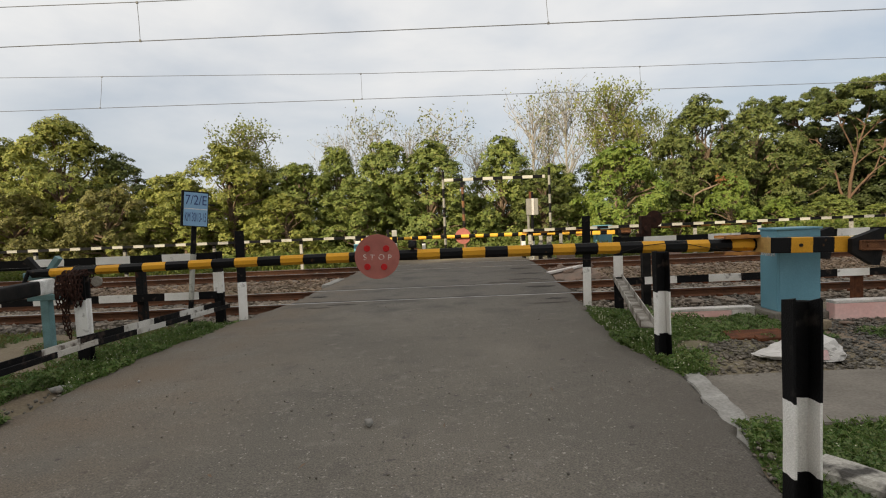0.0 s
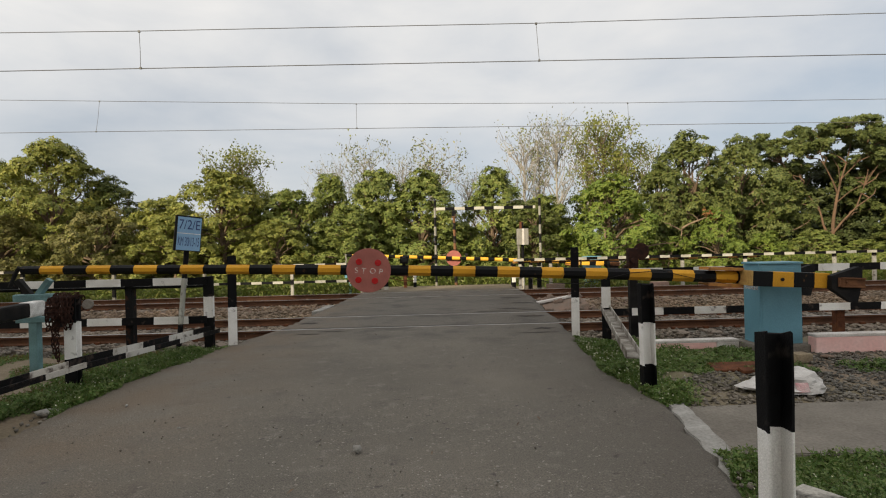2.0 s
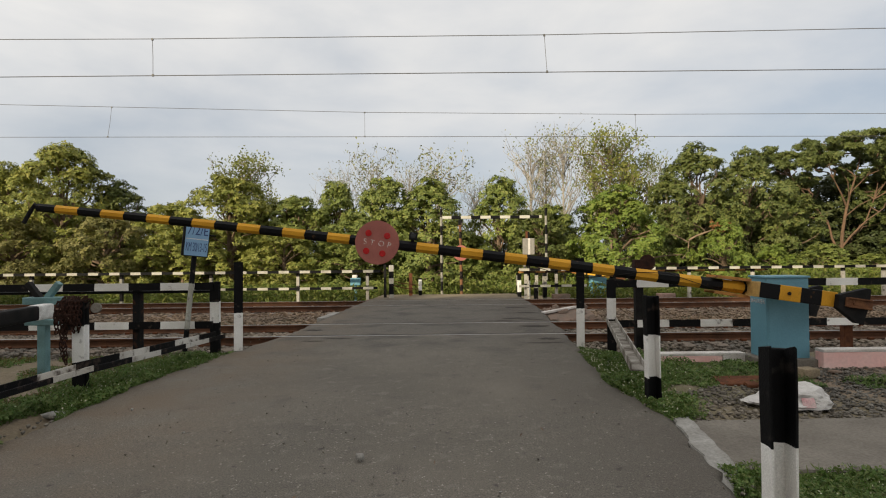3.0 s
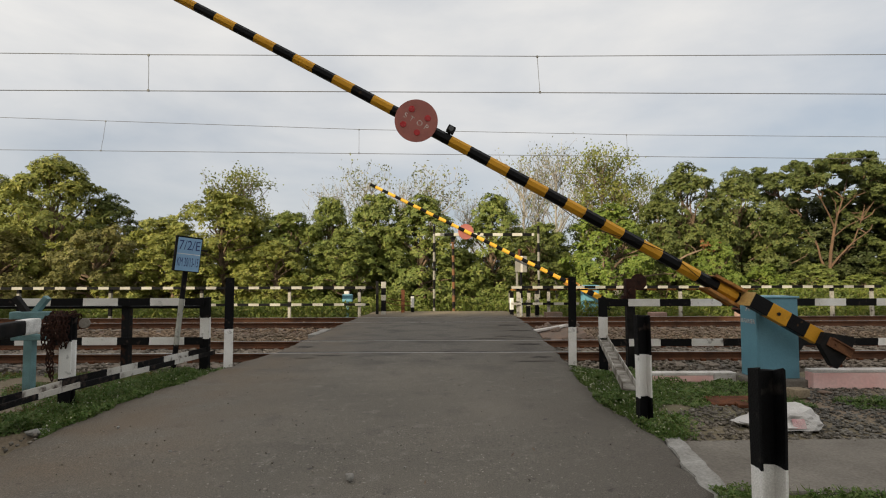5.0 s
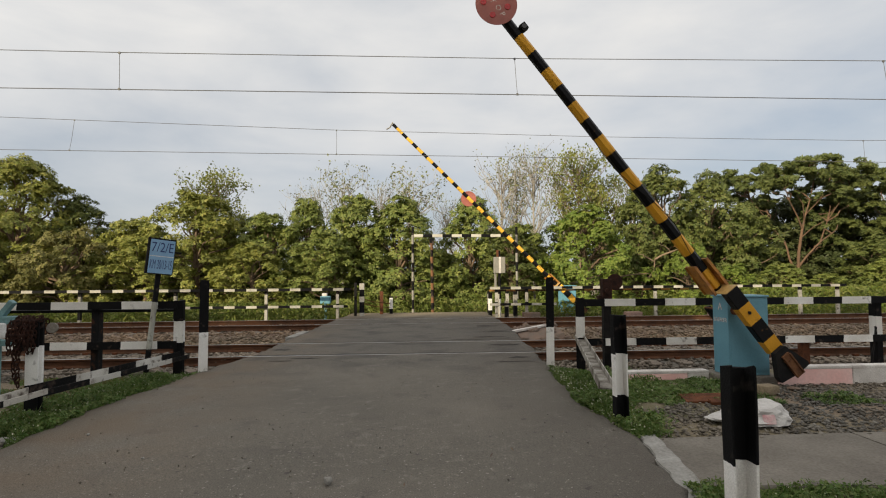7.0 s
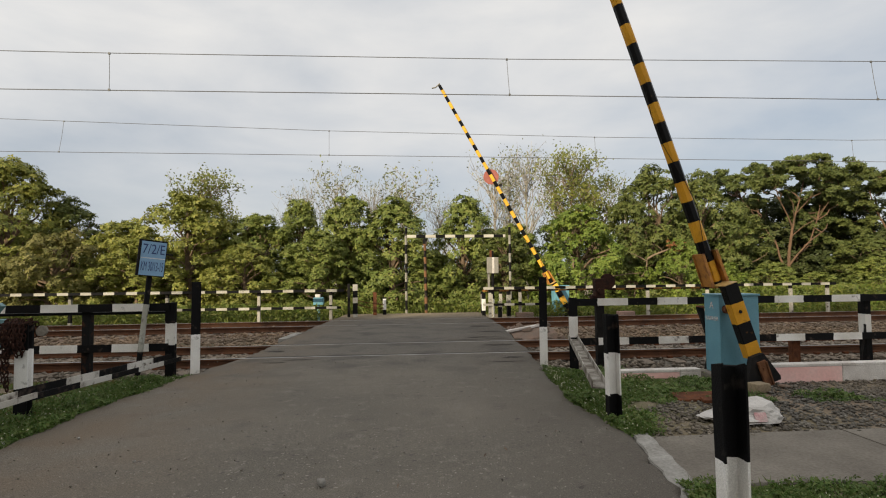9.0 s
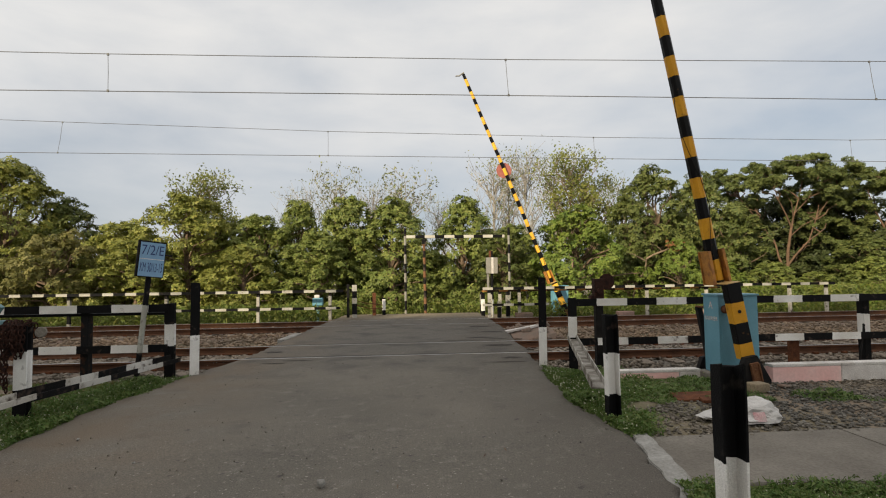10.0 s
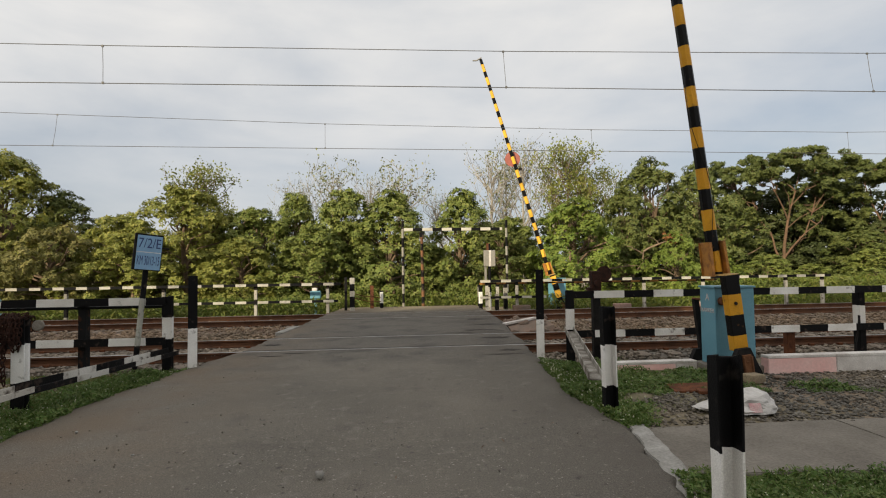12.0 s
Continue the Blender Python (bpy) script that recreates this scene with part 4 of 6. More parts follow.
def build_fence_left():
    th = empty("rail_fence", pose(-6.38, 9.42, 0), "fence of old rails in black and white bands with rusty edges", "fence", "rail fences")
    part("beam", beam(bmesh.new(), -9.0, 2.56, 1.03, 0.92), M["fence_left"], th)
    bm = bmesh.new()
    block(bm, -9.0, 2.50, -0.01, 0.14, 0.915, 0.955, 0.006)
    part("underbeam", bm, M["post_black"], th, "dark angle with rusty edges under the top beam")
    part("beam", beam(bmesh.new(), -9.0, 2.55, 0.38, 0.92), M["fence_left"], th)
    for x in (-5.8, -2.2, 1.22):
        bm = bmesh.new()
        block(bm, x - 0.058, x + 0.058, 0.0, 0.14, -0.5, 0.98, 0.01)
        part("post", bm, M["post_black"], th, "black post")
    bm = bmesh.new()
    prism(bm, [(y, z - 0.07) for y, z in rail_outline(1.1)], 1.55, Matrix(((0, 1, 0, 2.57), (0, 0, 1, 0.02), (1, 0, 0, -0.45), (0, 0, 0, 1))))
    part("post", bm, M["post_end"], th, "end post in black and white")


def build_guard(a, b, label, paint, w=0.11, h=0.06, name="guard_rail", low=-0.05, back=0.0):
    """A channel lying along the road edge between two points."""
    a, b = Vector(a), Vector(b)
    d = (b - a).normalized()
    side = d.cross(Vector((0, 0, 1))).normalized()
    up = side.cross(d)
    m = Matrix(((d.x, side.x, up.x, a.x), (d.y, side.y, up.y, a.y), (d.z, side.z, up.z, a.z), (0, 0, 0, 1)))
    bm = bmesh.new()
    prism(bm, [(-w, h + back), (-w, low), (w, low), (w, h), (w - 0.012, h), (w - 0.012, low + 0.012), (-w + 0.012, low + 0.012), (-w + 0.012, h + back)], (b - a).length)
    ob = part(name, bm, paint)
    ob.matrix_basis = m
    return tagged(ob, label, "guard rail", "guard rails by the road")


build_fence_right()
build_fence_left()
gl = build_guard((-3.811, 6.11, 0.318), (-3.608, 9.13, 0.222), "channel rail in black and white bands along the verge", M["guard"], 0.085, 0.036, low=-0.030, back=0.045)
gn = build_guard((-3.98, 3.6, 0.318), (-3.808, 6.16, 0.326), "black channel rail with a dirty white end lapping the next", M["guard_near"], 0.087, 0.036, low=-0.022, back=0.02)
gr = build_guard((2.08, 6.0, 0.32), (2.86, 9.30, 0.42), "dirty whitewashed steel channel sloping down to a post", M["dirty_steel"], 0.078, 0.035)


def build_chain_post():
    th = empty("chain_post", pose(-4.20, 6.70, 0), "stout post, white below, hung with a rusty chain", "post")
    bm = bmesh.new()
    prism(bm, [(y, z - 0.1) for y, z in rail_outline(1.0)], 1.46, Matrix(((0, 1, 0, 0), (0, 0, 1, 0), (1, 0, 0, -0.45), (0, 0, 0, 1))))
    part("post", bm, banded("chain_post_paint", "Z", ((0, BLACK), (0.30, WHITE), (0.72, BLACK)), 3.0, worn=0.60), th)
    rng = random.Random(4)
    # rows of heavy links slung over the post, and one free end
    link = bmesh.new()
    tmp = bmesh.new()
    ring = []
    for k in range(12):
        an = k * math.tau / 12
        ring.append((0.020 * math.cos(an), 0.0, 0.036 * math.sin(an)))
    tube(tmp, ring + [ring[0]], 0.0075, 6)
    join(link, tmp)
    lm = bpy.data.meshes.new("link")
    link.to_mesh(lm)
    link.free()
    lm.materials.append(M["chain"])
    ch = new("chain")
    ch.parent = th
    ch["label"] = "heap of rusty chain links slung over the post"

    def links(points):
        for i, (p, q) in enumerate(zip(points, points[1:])):
            p, q = Vector(p), Vector(q)
            n = max(1, round((q - p).length / 0.055))
            for j in range(n):
                c = p.lerp(q, (j + 0.5) / n)
                o = new("link", lm)
                o.parent = ch
                o.matrix_basis = Matrix.Translation(c) @ (q - p).to_track_quat("Z", "Y").to_matrix().to_4x4() @ pose(0, 0, 0, rng.uniform(-20, 20), rng.uniform(-15, 15), 90 * (j % 2) + rng.uniform(-20, 20))

    for k in range(8):
        x = -0.22 + 0.036 * k
        drop = rng.uniform(0.62, 0.74)
        links([(x, -0.13, drop), (x + rng.uniform(-.03, .03), -0.125, 0.86), (x, -0.10, 0.99 + rng.uniform(0, .05)), (x + .02, 0.06, 1.03), (x, 0.12, 0.85)])
    for k in range(9):
        x = -0.20 + 0.028 * k
        links([(x, -0.165, rng.uniform(0.64, 0.78)), (x + rng.uniform(-.03, .03), -0.170, 0.86), (x, -0.13, 1.00 + rng.uniform(0, .03)), (x + rng.uniform(-.04, .04), -0.02, 1.06)])
    links([(-0.10, -0.15, 0.75), (-0.115, -0.15, 0.55), (-0.10, -0.15, 0.30)])
    links([(-0.15, -0.15, 0.72), (-0.16, -0.15, 0.50), (-0.125, -0.15, 0.34)])
    bm = bmesh.new()
    disc(bm, 0.06, 0.03, 20, pose(0.17, -0.03, 0.93, 80, 20, 0))
    part("padlock", bm, M["concrete"], th, "pale metal padlock plate")


def build_boom_rest():
    th = empty("boom_rest", pose(-5.36, 7.62, 0), "pale teal boom rest with a forked top on the verge", "boom rest")
    bm = bmesh.new()
    block(bm, -0.055, 0.055, -0.05, 0.05, -0.4, 0.96, 0.008)
    part("post", bm, M["teal_pale"], th)
    bm = bmesh.new()
    block(bm, -0.24, 0.26, -0.07, 0.07, 0.90, 1.00, 0.012)
    block(bm, -0.22, 0.24, -0.06, 0.06, 0.62, 0.70, 0.012)
    part("crosspiece", bm, M["teal_pale"], th)
    for s in (-1, 1):
        bm = bmesh.new()
        tmp = bmesh.new()
        block(tmp, -0.035, 0.035, -0.04, 0.04, 0.0, 0.28, 0.008)
        join(bm, tmp, pose(0.04 * s, 0, 0.97, 0, 38 * s, 0))
        part("fork_arm", bm, M["teal_pale"] if s > 0 else M["black"], th)


def build_side_beam():
    th = empty("side_beam", pose(0, 0, 0), "heavy black beam with a white end along the verge", "beam")
    a, b = Vector((-4.70, 3.4, 0.80)), Vector((-5.10, 7.35, 0.84))
    d = (b - a).normalized()
    m = Matrix.Translation(a) @ Matrix((d, Vector((d.y, -d.x, 0)).normalized(), d.cross(Vector((d.y, -d.x, 0)).normalized()))).transposed().to_4x4()
    bm = bmesh.new()
    tmp = bmesh.new()
    block(tmp, 0, (b - a).length, -0.07, 0.07, -0.09, 0.09, 0.03)
    join(bm, tmp, m)
    part("beam", bm, M["black"], th)
    bm = bmesh.new()
    tmp = bmesh.new()
    block(tmp, (b - a).length - 0.30, (b - a).length + 0.01, -0.076, 0.076, -0.096, 0.096, 0.03)
    join(bm, tmp, m)
    part("beam_end", bm, M["white"], th, "whitewashed end of the beam")
    for y in (3.8, 5.6):
        bm = bmesh.new()
        x = -4.70 - 0.4 * (y - 3.4) / 3.95
        block(bm, x - 0.07, x + 0.07, y - 0.06, y + 0.06, -0.3, 0.74, 0.01)
        part("support", bm, M["black"], th)


build_chain_post()
build_boom_rest()
build_side_beam()


def build_sign():
    th = empty("gate_sign", pose(-4.25, 9.24, -0.06), "pale blue gate number board on a leaning banded pole", "sign")
    bm = bmesh.new()
    tube(bm, [(0, 0, -0.3), (0, 0, 2.05)], 0.042, 12)
    part("pole", bm, M["sign_pole"], th)
    bm = bmesh.new()
    block(bm, -0.225, 0.190, -0.085, -0.045, 1.60, 2.185, 0.004)
    fr = part("board_frame", bm, M["black"], th, "dark frame round the board")
    bm = bmesh.new()
    block(bm, -0.190, 0.178, -0.091, -0.085, 1.612, 2.160, 0.002)
    bd = part("board", bm, M["blue_sign"], th, "pale blue painted plate")
    bm = bmesh.new()
    block(bm, -0.185, 0.173, -0.0925, -0.0915, 1.885, 1.897)
    part("rule", bm, M["white"], bd)
    lettering("7/2/E", 0.20, M["sign_letter"], bd, pose(-0.006, -0.0925, 2.03, 90, 0, 0) @ Matrix.Diagonal((0.82, 1.12, 1, 1)), "letters", 0.001)
    lettering("KM 30/13-15", 0.105, M["sign_letter"], bd, pose(-0.006, -0.0925, 1.75, 90, 0, 0) @ Matrix.Diagonal((0.60, 2.0, 1, 1)), "letters", 0.001)
    th.rotation_euler = (0, radians(5.6), radians(40))
    bm = bmesh.new()
    tube(bm, [(0.20, -0.05, 1.98), (0.30, -0.05, 1.98)], 0.012, 6)
    part("bolt", bm, M["black"], th)


def build_signal():
    th = empty("gate_signal", pose(3.50, 9.75, -0.2), "rusty brown post with a lamp housing and a round target", "signal")
    bm = bmesh.new()
    block(bm, -0.07, 0.07, -0.06, 0.06, -0.2, 1.12, 0.01)
    part("post", bm, M["black"], th)
    bm = bmesh.new()
    block(bm, -0.085, 0.085, -0.08, 0.08, 1.10, 1.60, 0.02)
    tube(bm, [(-0.01, -0.08, 1.38), (-0.01, -0.14, 1.38)], 0.05, 14)
    tube(bm, [(-0.01, -0.08, 1.22), (-0.01, -0.13, 1.22)], 0.04, 14)
    block(bm, -0.15, -0.085, -0.05, 0.05, 1.18, 1.30, 0.01)
    part("housing", bm, M["chain"], th, "dark rusty lamp housing")
    bm = bmesh.new()
    disc(bm, 0.145, 0.014, 32, pose(0.17, 0.02, 1.54, 90, 0, 0))
    part("target", bm, M["chain"], th, "round dark brown target plate")


def build_low_wall():
    """Two runs of a low wall, one on each side of the cabinet."""
    rng = random.Random(9)
    for x0, x1, y, top in ((3.05, 4.40, 8.05, 0.060), (5.12, 16.0, 7.50, 0.195)):
        th = empty("low_wall", pose(x0, y, 0), "low trackside wall in faded pink wash with a white top", "wall", kind="structure")
        x = 0.0
        while x < x1 - x0 - 0.1:
            w = min(rng.uniform(1.3, 1.8) if x else 1.02, x1 - x0 - x)
            bm = bmesh.new()
            block(bm, x, x + w - 0.006, 0.0, 0.16, -0.35, top - 0.041, 0.012)
            part("wall_section", bm, M["pink_wall"] if not 0.9 < x < 2.2 else M["cap"], th)
            bm = bmesh.new()
            block(bm, x, x + w - 0.006, -0.004, 0.164, top - 0.040, top, 0.008)
            part("coping", bm, M["cap"], th, "whitewashed top edge")
            x += w


build_sign()
build_signal()
build_low_wall()


def build_path():
    """The concrete side path and the pale kerb strip that borders the road."""
    th = empty("pavement", pose(0, 0, 0), "smooth grey concrete side path leading off the road", "path", kind="structure")
    near = ((2.0, 4.21), (3.6, 4.09), (9.5, 3.76))
    away = ((2.22, 5.30), (4.6, 5.33), (9.5, 5.16))
    for x0, x1 in ((2.04, 4.16), (4.172, 6.75), (6.765, 9.5)):
        bm = bmesh.new()
        na, aw = [p[0] for p in near], [p[0] for p in away]
        fx = x0 if x0 > 2.1 else 2.26
        out = ((fx + 0.03, float(np.interp(fx, aw, [p[1] for p in away]))), (x1 + 0.03, float(np.interp(x1, aw, [p[1] for p in away]))), (x1, float(np.interp(x1, na, [p[1] for p in near]))), (x0, float(np.interp(x0, na, [p[1] for p in near]))))
        lower = [bm.verts.new((x, y, -0.2)) for x, y in out]
        upper = [bm.verts.new((x, y, -0.030)) for x, y in out]
        for i in range(4):
            bm.faces.new((lower[i], lower[(i + 1) % 4], upper[(i + 1) % 4], upper[i]))
        bm.faces.new(upper)
        bmesh.ops.recalc_face_normals(bm, faces=bm.faces)
        bmesh.ops.bevel(bm, geom=[e for e in bm.edges if all(v.co.z > -0.1 for v in e.verts)], offset=0.008, segments=2, affect="EDGES")
        part("slab", bm, M["concrete"], th)
    bm = bmesh.new()
    rng = random.Random(17)
    left = [(2.14 - 0.25 * u + rng.uniform(-0.022, 0.022), 5.42 - 1.40 * u) for u in (i / 14 for i in range(17))]
    right = [(2.31 - 0.22 * u + rng.uniform(-0.010, 0.010), 5.40 - 1.36 * u) for u in (i / 14 for i in range(14))]
    out = right + left[::-1]
    lower = [bm.verts.new((x, y, -0.1)) for x, y in out]
    upper = [bm.verts.new((x, y, -0.012 - min(0.06, max(0.0, 4.35 - y) * 0.12))) for x, y in out]
    n = len(out)
    for i in range(n):
        bm.faces.new((lower[i], lower[(i + 1) % n], upper[(i + 1) % n], upper[i]))
    bm.faces.new(upper)
    bmesh.ops.recalc_face_normals(bm, faces=bm.faces)
    bmesh.ops.bevel(bm, geom=[e for e in bm.edges if all(v.co.z > -0.06 for v in e.verts)], offset=0.008, segments=2, affect="EDGES")
    tagged(part("kerb", bm, M["kerb"]), "pale cement kerb strip at the edge of the asphalt", "kerb", kind="structure")


def build_step():
    """A short run of old cement edging behind the near post."""
    rng = random.Random(23)
    bm = bmesh.new()
    n = 9
    rings = []
    for i in range(n + 1):
        x = 1.45 * i / n
        w, h = 0.075 + rng.uniform(-0.012, 0.012), 0.045 + rng.uniform(-0.012, 0.008) - 0.03 * (i == 0)
        rings.append([bm.verts.new((x, y, z)) for y, z in ((-w, -0.35), (-w - 0.02, h - 0.03), (-w + 0.01, h), (w - 0.015, h + 0.008), (w, -0.35))])
    for a, b in zip(rings, rings[1:]):
        for k in range(4):
            bm.faces.new((a[k], a[k + 1], b[k + 1], b[k]))
    bm.faces.new(rings[0][::-1])
    bm.faces.new(rings[-1])
    bmesh.ops.recalc_face_normals(bm, faces=bm.faces)
    o = part("cement_edging", bm, M["edging"])
    o.matrix_basis = pose(2.11, 3.56, 0.0, 0, 0, -66)
    tagged(o, "old pale cement edging with black stains in the weeds", "edging")


def build_sack():
    th = empty("sack", pose(3.49, 5.77, 0), "crumpled white woven sack with pink print on gravel", "sack")
    bm = bmesh.new()
    bmesh.ops.create_icosphere(bm, subdivisions=4, radius=1.0)
    for v in bm.verts:
        c = v.co
        n = noise.noise(c * 1.7) * 0.20 + (0.5 - abs(noise.noise(c * 3.1))) * 0.20 - abs(noise.noise(c * 7.0)) * 0.12
        side = min(1.0, max(0.0, (c.x + 0.75) / 0.9))
        flat = 0.22 + 0.78 * side * side * (3 - 2 * side)
        c.x = c.x * 0.43 * (1 + 0.6 * n)
        c.y *= (0.18 + 0.07 * side) * (1 + n)
        c.z = max(-0.02, c.z * 0.17 * flat * (1 + 1.5 * n) + 0.01)
    part("sack_cloth", bm, M["sack"], th)
    bm = bmesh.new()
    bmesh.ops.create_grid(bm, x_segments=6, y_segments=6, size=0.06)
    for v in bm.verts:
        v.co = Vector((0.06 + v.co.x, -0.232 - 0.012 * noise.noise(v.co * 9) + 0.35 * v.co.y, 0.045 + v.co.y * 0.7))
    part("print", bm, M["sack_print"], th, "faded pink printed patch", smooth=True)


def build_debris():
    bm = bmesh.new()
    block(bm, -0.30, 0.32, -0.18, 0.18, 0.0, 0.03, 0.01)
    block(bm, -0.05, 0.36, -0.30, -0.14, 0.01, 0.05, 0.01)
    o = part("rusty_plate", bm, M["rust"])
    o.matrix_basis = pose(3.62, 6.75, -0.04, 2, -3, -12)
    tagged(o, "flat rusty iron plate half sunk in the grass", "plate")
    bm = bmesh.new()
    block(bm, -0.11, 0.11, -0.09, 0.09, 0.0, 0.12, 0.02)
    o = part("concrete_block", bm, M["kerb_warm"])
    o.matrix_basis = pose(4.56, 7.02, -0.06, 0, 0, 8)
    tagged(o, "worn tan concrete block beside the cabinet plinth", "block")
    rng = np.random.default_rng(8)
    for x, y, s, m, lab in ((5.0, 7.15, 0.10, M["masonry"], "broken brown stone by the cabinet plinth"), (4.75, 7.2, 0.08, M["concrete"], "lump of concrete beside the plinth"),
                            (6.35, 6.9, 0.13, M["cap"], "flat pale scrap lying on gravel"), (-3.78, 5.95, 0.10, M["kerb"], "flat pale scrap at the edge of the grass"), (-3.66, 5.99, 0.08, M["kerb"], "flat pale scrap at the edge of the grass"), (-3.79, 5.66, 0.11, M["kerb"], "flat pale scrap at the edge of the grass"), (-3.75, 6.69, 0.04, M["cap"], "small white scrap at the edge of the grass"), (-3.5, 5.4, 0.08, M["gravel"], "grey stone at the edge of the grass")):
        v, f = stone_arrays(rng, np.array([(0, 0, s * 0.3)]), s)
        o = new("loose_stone", raw_mesh("loose_stone", v, f, m))
        o.location = (x, y, -0.04)
        o.scale = (1.4, 1.0, 0.5)
        tagged(o, lab, "stone")


build_path()
build_step()
build_sack()
build_debris()


# ---- beyond the tracks ----
def build_far_fence(x0, x1, y, posts, place_label, second):
    th = empty("far_fence", pose(x0, y, 0), place_label, "fence", "far fences")
    n = x1 - x0
    part("beam", beam(bmesh.new(), 0, n, 0.985, 0.70), M["fence_far"], th)
    if second:
        bm = bmesh.new()
        block(bm, 0, 9.0, 0.14, 0.2, 0.86, 0.92, 0.006)
        part("brown_bar", bm, M["brown_bar"], th, "brown and yellow bar under the top beam")
        part("beam", beam(bmesh.new(), 0, 2.4, 0.40, 0.62), M["fence_far"], th)
    else:
        part("beam", beam(bmesh.new(), 0, n - 0.1, 0.39, 0.66), M["fence_far"], th)
    for x in posts:
        bm = bmesh.new()
        block(bm, x - x0 - 0.05, x - x0 + 0.05, 0.03, 0.13, -0.5, 0.97, 0.008)
        part("post", bm, M["far_post"] if second or x > -6 else M["gauge_post"], th)
    return th


build_far_fence(-26.0, -2.15, 19.25, (-24.2, -21.0, -17.8, -14.6, -11.4, -8.2, -5.1, -2.62), "sunlit fence of thin banded rails beyond the tracks", False)
build_far_fence(2.80, 16.17, 19.25, (3.05, 4.15, 8.92, 11.2, 14.46, 15.92), "banded rail fence before a grassy bank", True)


def small_post(x, y, h, w, mt, label, z=-0.1, lean=0.0):
    bm = bmesh.new()
    block(bm, -w / 2, w / 2, -w / 2, w / 2, -0.3, h, 0.01)
    o = part("small_post", bm, mt)
    o.matrix_basis = pose(x, y, z, 0, lean, 8)
    tagged(o, label, "post", "short posts beyond the tracks")


for x, y, h, w, mt in ((-1.80, 19.7, 1.28, 0.17, M["small_banded"]), (-2.05, 19.9, 1.30, 0.10, M["black"]), (-0.80, 21.0, 0.75, 0.12, M["post_wb"]),
                       (2.86, 19.6, 0.92, 0.12, M["post_wb"]), (3.48, 19.7, 0.60, 0.13, M["gauge_post"]), (3.30, 20.6, 0.95, 0.11, M["far_post"]), (3.72, 20.9, 0.95, 0.11, M["far_post"]),
                       (3.92, 20.3, 0.98, 0.14, M["gauge_post"]), (3.05, 21.3, 0.9, 0.10, M["gauge_post"])):
    small_post(x, y, h, w, mt, "short black and white post beside the far road")
small_post(-1.16, 20.8, 0.95, 0.13, M["rust"], "short rusty red post with a white foot")


def build_far_chain():
    bm = bmesh.new()
    tube(bm, [(-1.75, 19.75, 0.62), (-1.45, 20.1, 0.50), (-1.1, 20.5, 0.44), (-0.80, 21.0, 0.36)], 0.016, 6)
    tube(bm, [(-1.75, 19.75, 0.45), (-1.3, 20.2, 0.30), (-0.80, 21.0, 0.22)], 0.016, 6)
    tagged(part("chain", bm, M["rust"]), "slack chain strung between short posts", "chain")


build_far_chain()


def build_height_gauge():
    th = empty("height_gauge", pose(0.05, 23.3, 0), "tall banded frame over the far road", "height gauge")
    for x in (0.0, 4.55):
        bm = bmesh.new()
        tube(bm, [(x, 0, -0.9), (x, 0, 3.55)], 0.055, 10)
        part("post", bm, M["gauge_post"], th)
    bm = bmesh.new()
    block(bm, 0.05, 4.36, -0.05, 0.05, 3.10, 3.23, 0.01)
    part("crossbar", bm, M["gauge"], th)


def build_orange_post():
    bm = bmesh.new()
    tube(bm, [(0, 0, -0.7), (0, 0, 3.0)], [0.070, 0.060], 10)
    block(bm, -0.09, 0.09, -0.08, 0.08, 2.75, 3.02, 0.02)
    o = part("banded_post", bm, M["orange_post"])
    o.matrix_basis = pose(0.88, 22.8, 0, 0, -0.6, 0)
    tagged(o, "dark post with faded orange bands in the undergrowth", "post")


def build_relay_box():
    th = empty("relay_box", pose(3.42, 20.9, -0.1), "grey box on a post with a white stripe", "box")
    bm = bmesh.new()
    tube(bm, [(0, 0, -0.3), (0, 0, 2.50)], 0.06, 10)
    part("post", bm, M["post_bw"], th)
    bm = bmesh.new()
    block(bm, -0.22, 0.22, -0.16, 0.06, 1.62, 2.25, 0.02)
    b = part("box", bm, M["grey_box"], th)
    bm = bmesh.new()
    block(bm, -0.035, 0.05, -0.172, -0.161, 1.62, 2.25, 0.003)
    part("stripe", bm, M["cap"], b, "white painted stripe")
    bm = bmesh.new()
    block(bm, -0.10, 0.02, -0.05, 0.05, 2.25, 2.52, 0.01)
    part("cap", bm, M["rust"], th, "rusty red cap")
    bm = bmesh.new()
    block(bm, -0.20, -0.12, -0.10, 0.0, 0.9, 1.65, 0.01)
    part("conduit", bm, M["grey_box"], th)


def build_far_kiosk():
    th = empty("junction_box", pose(-3.15, 20.0, -0.1), "small teal junction box on a thin post", "box")
    bm = bmesh.new()
    tube(bm, [(0, 0, -0.2), (0, 0, 0.6)], 0.05, 10)
    part("post", bm, M["teal_pale"], th)
    bm = bmesh.new()
    block(bm, -0.18, 0.18, -0.12, 0.12, 0.55, 0.82, 0.02)
    part("box", bm, M["teal"], th)
    bm = bmesh.new()
    block(bm, -0.12, 0.06, -0.08, 0.08, 0.82, 0.93, 0.02)
    part("cap", bm, M["cap"], th)


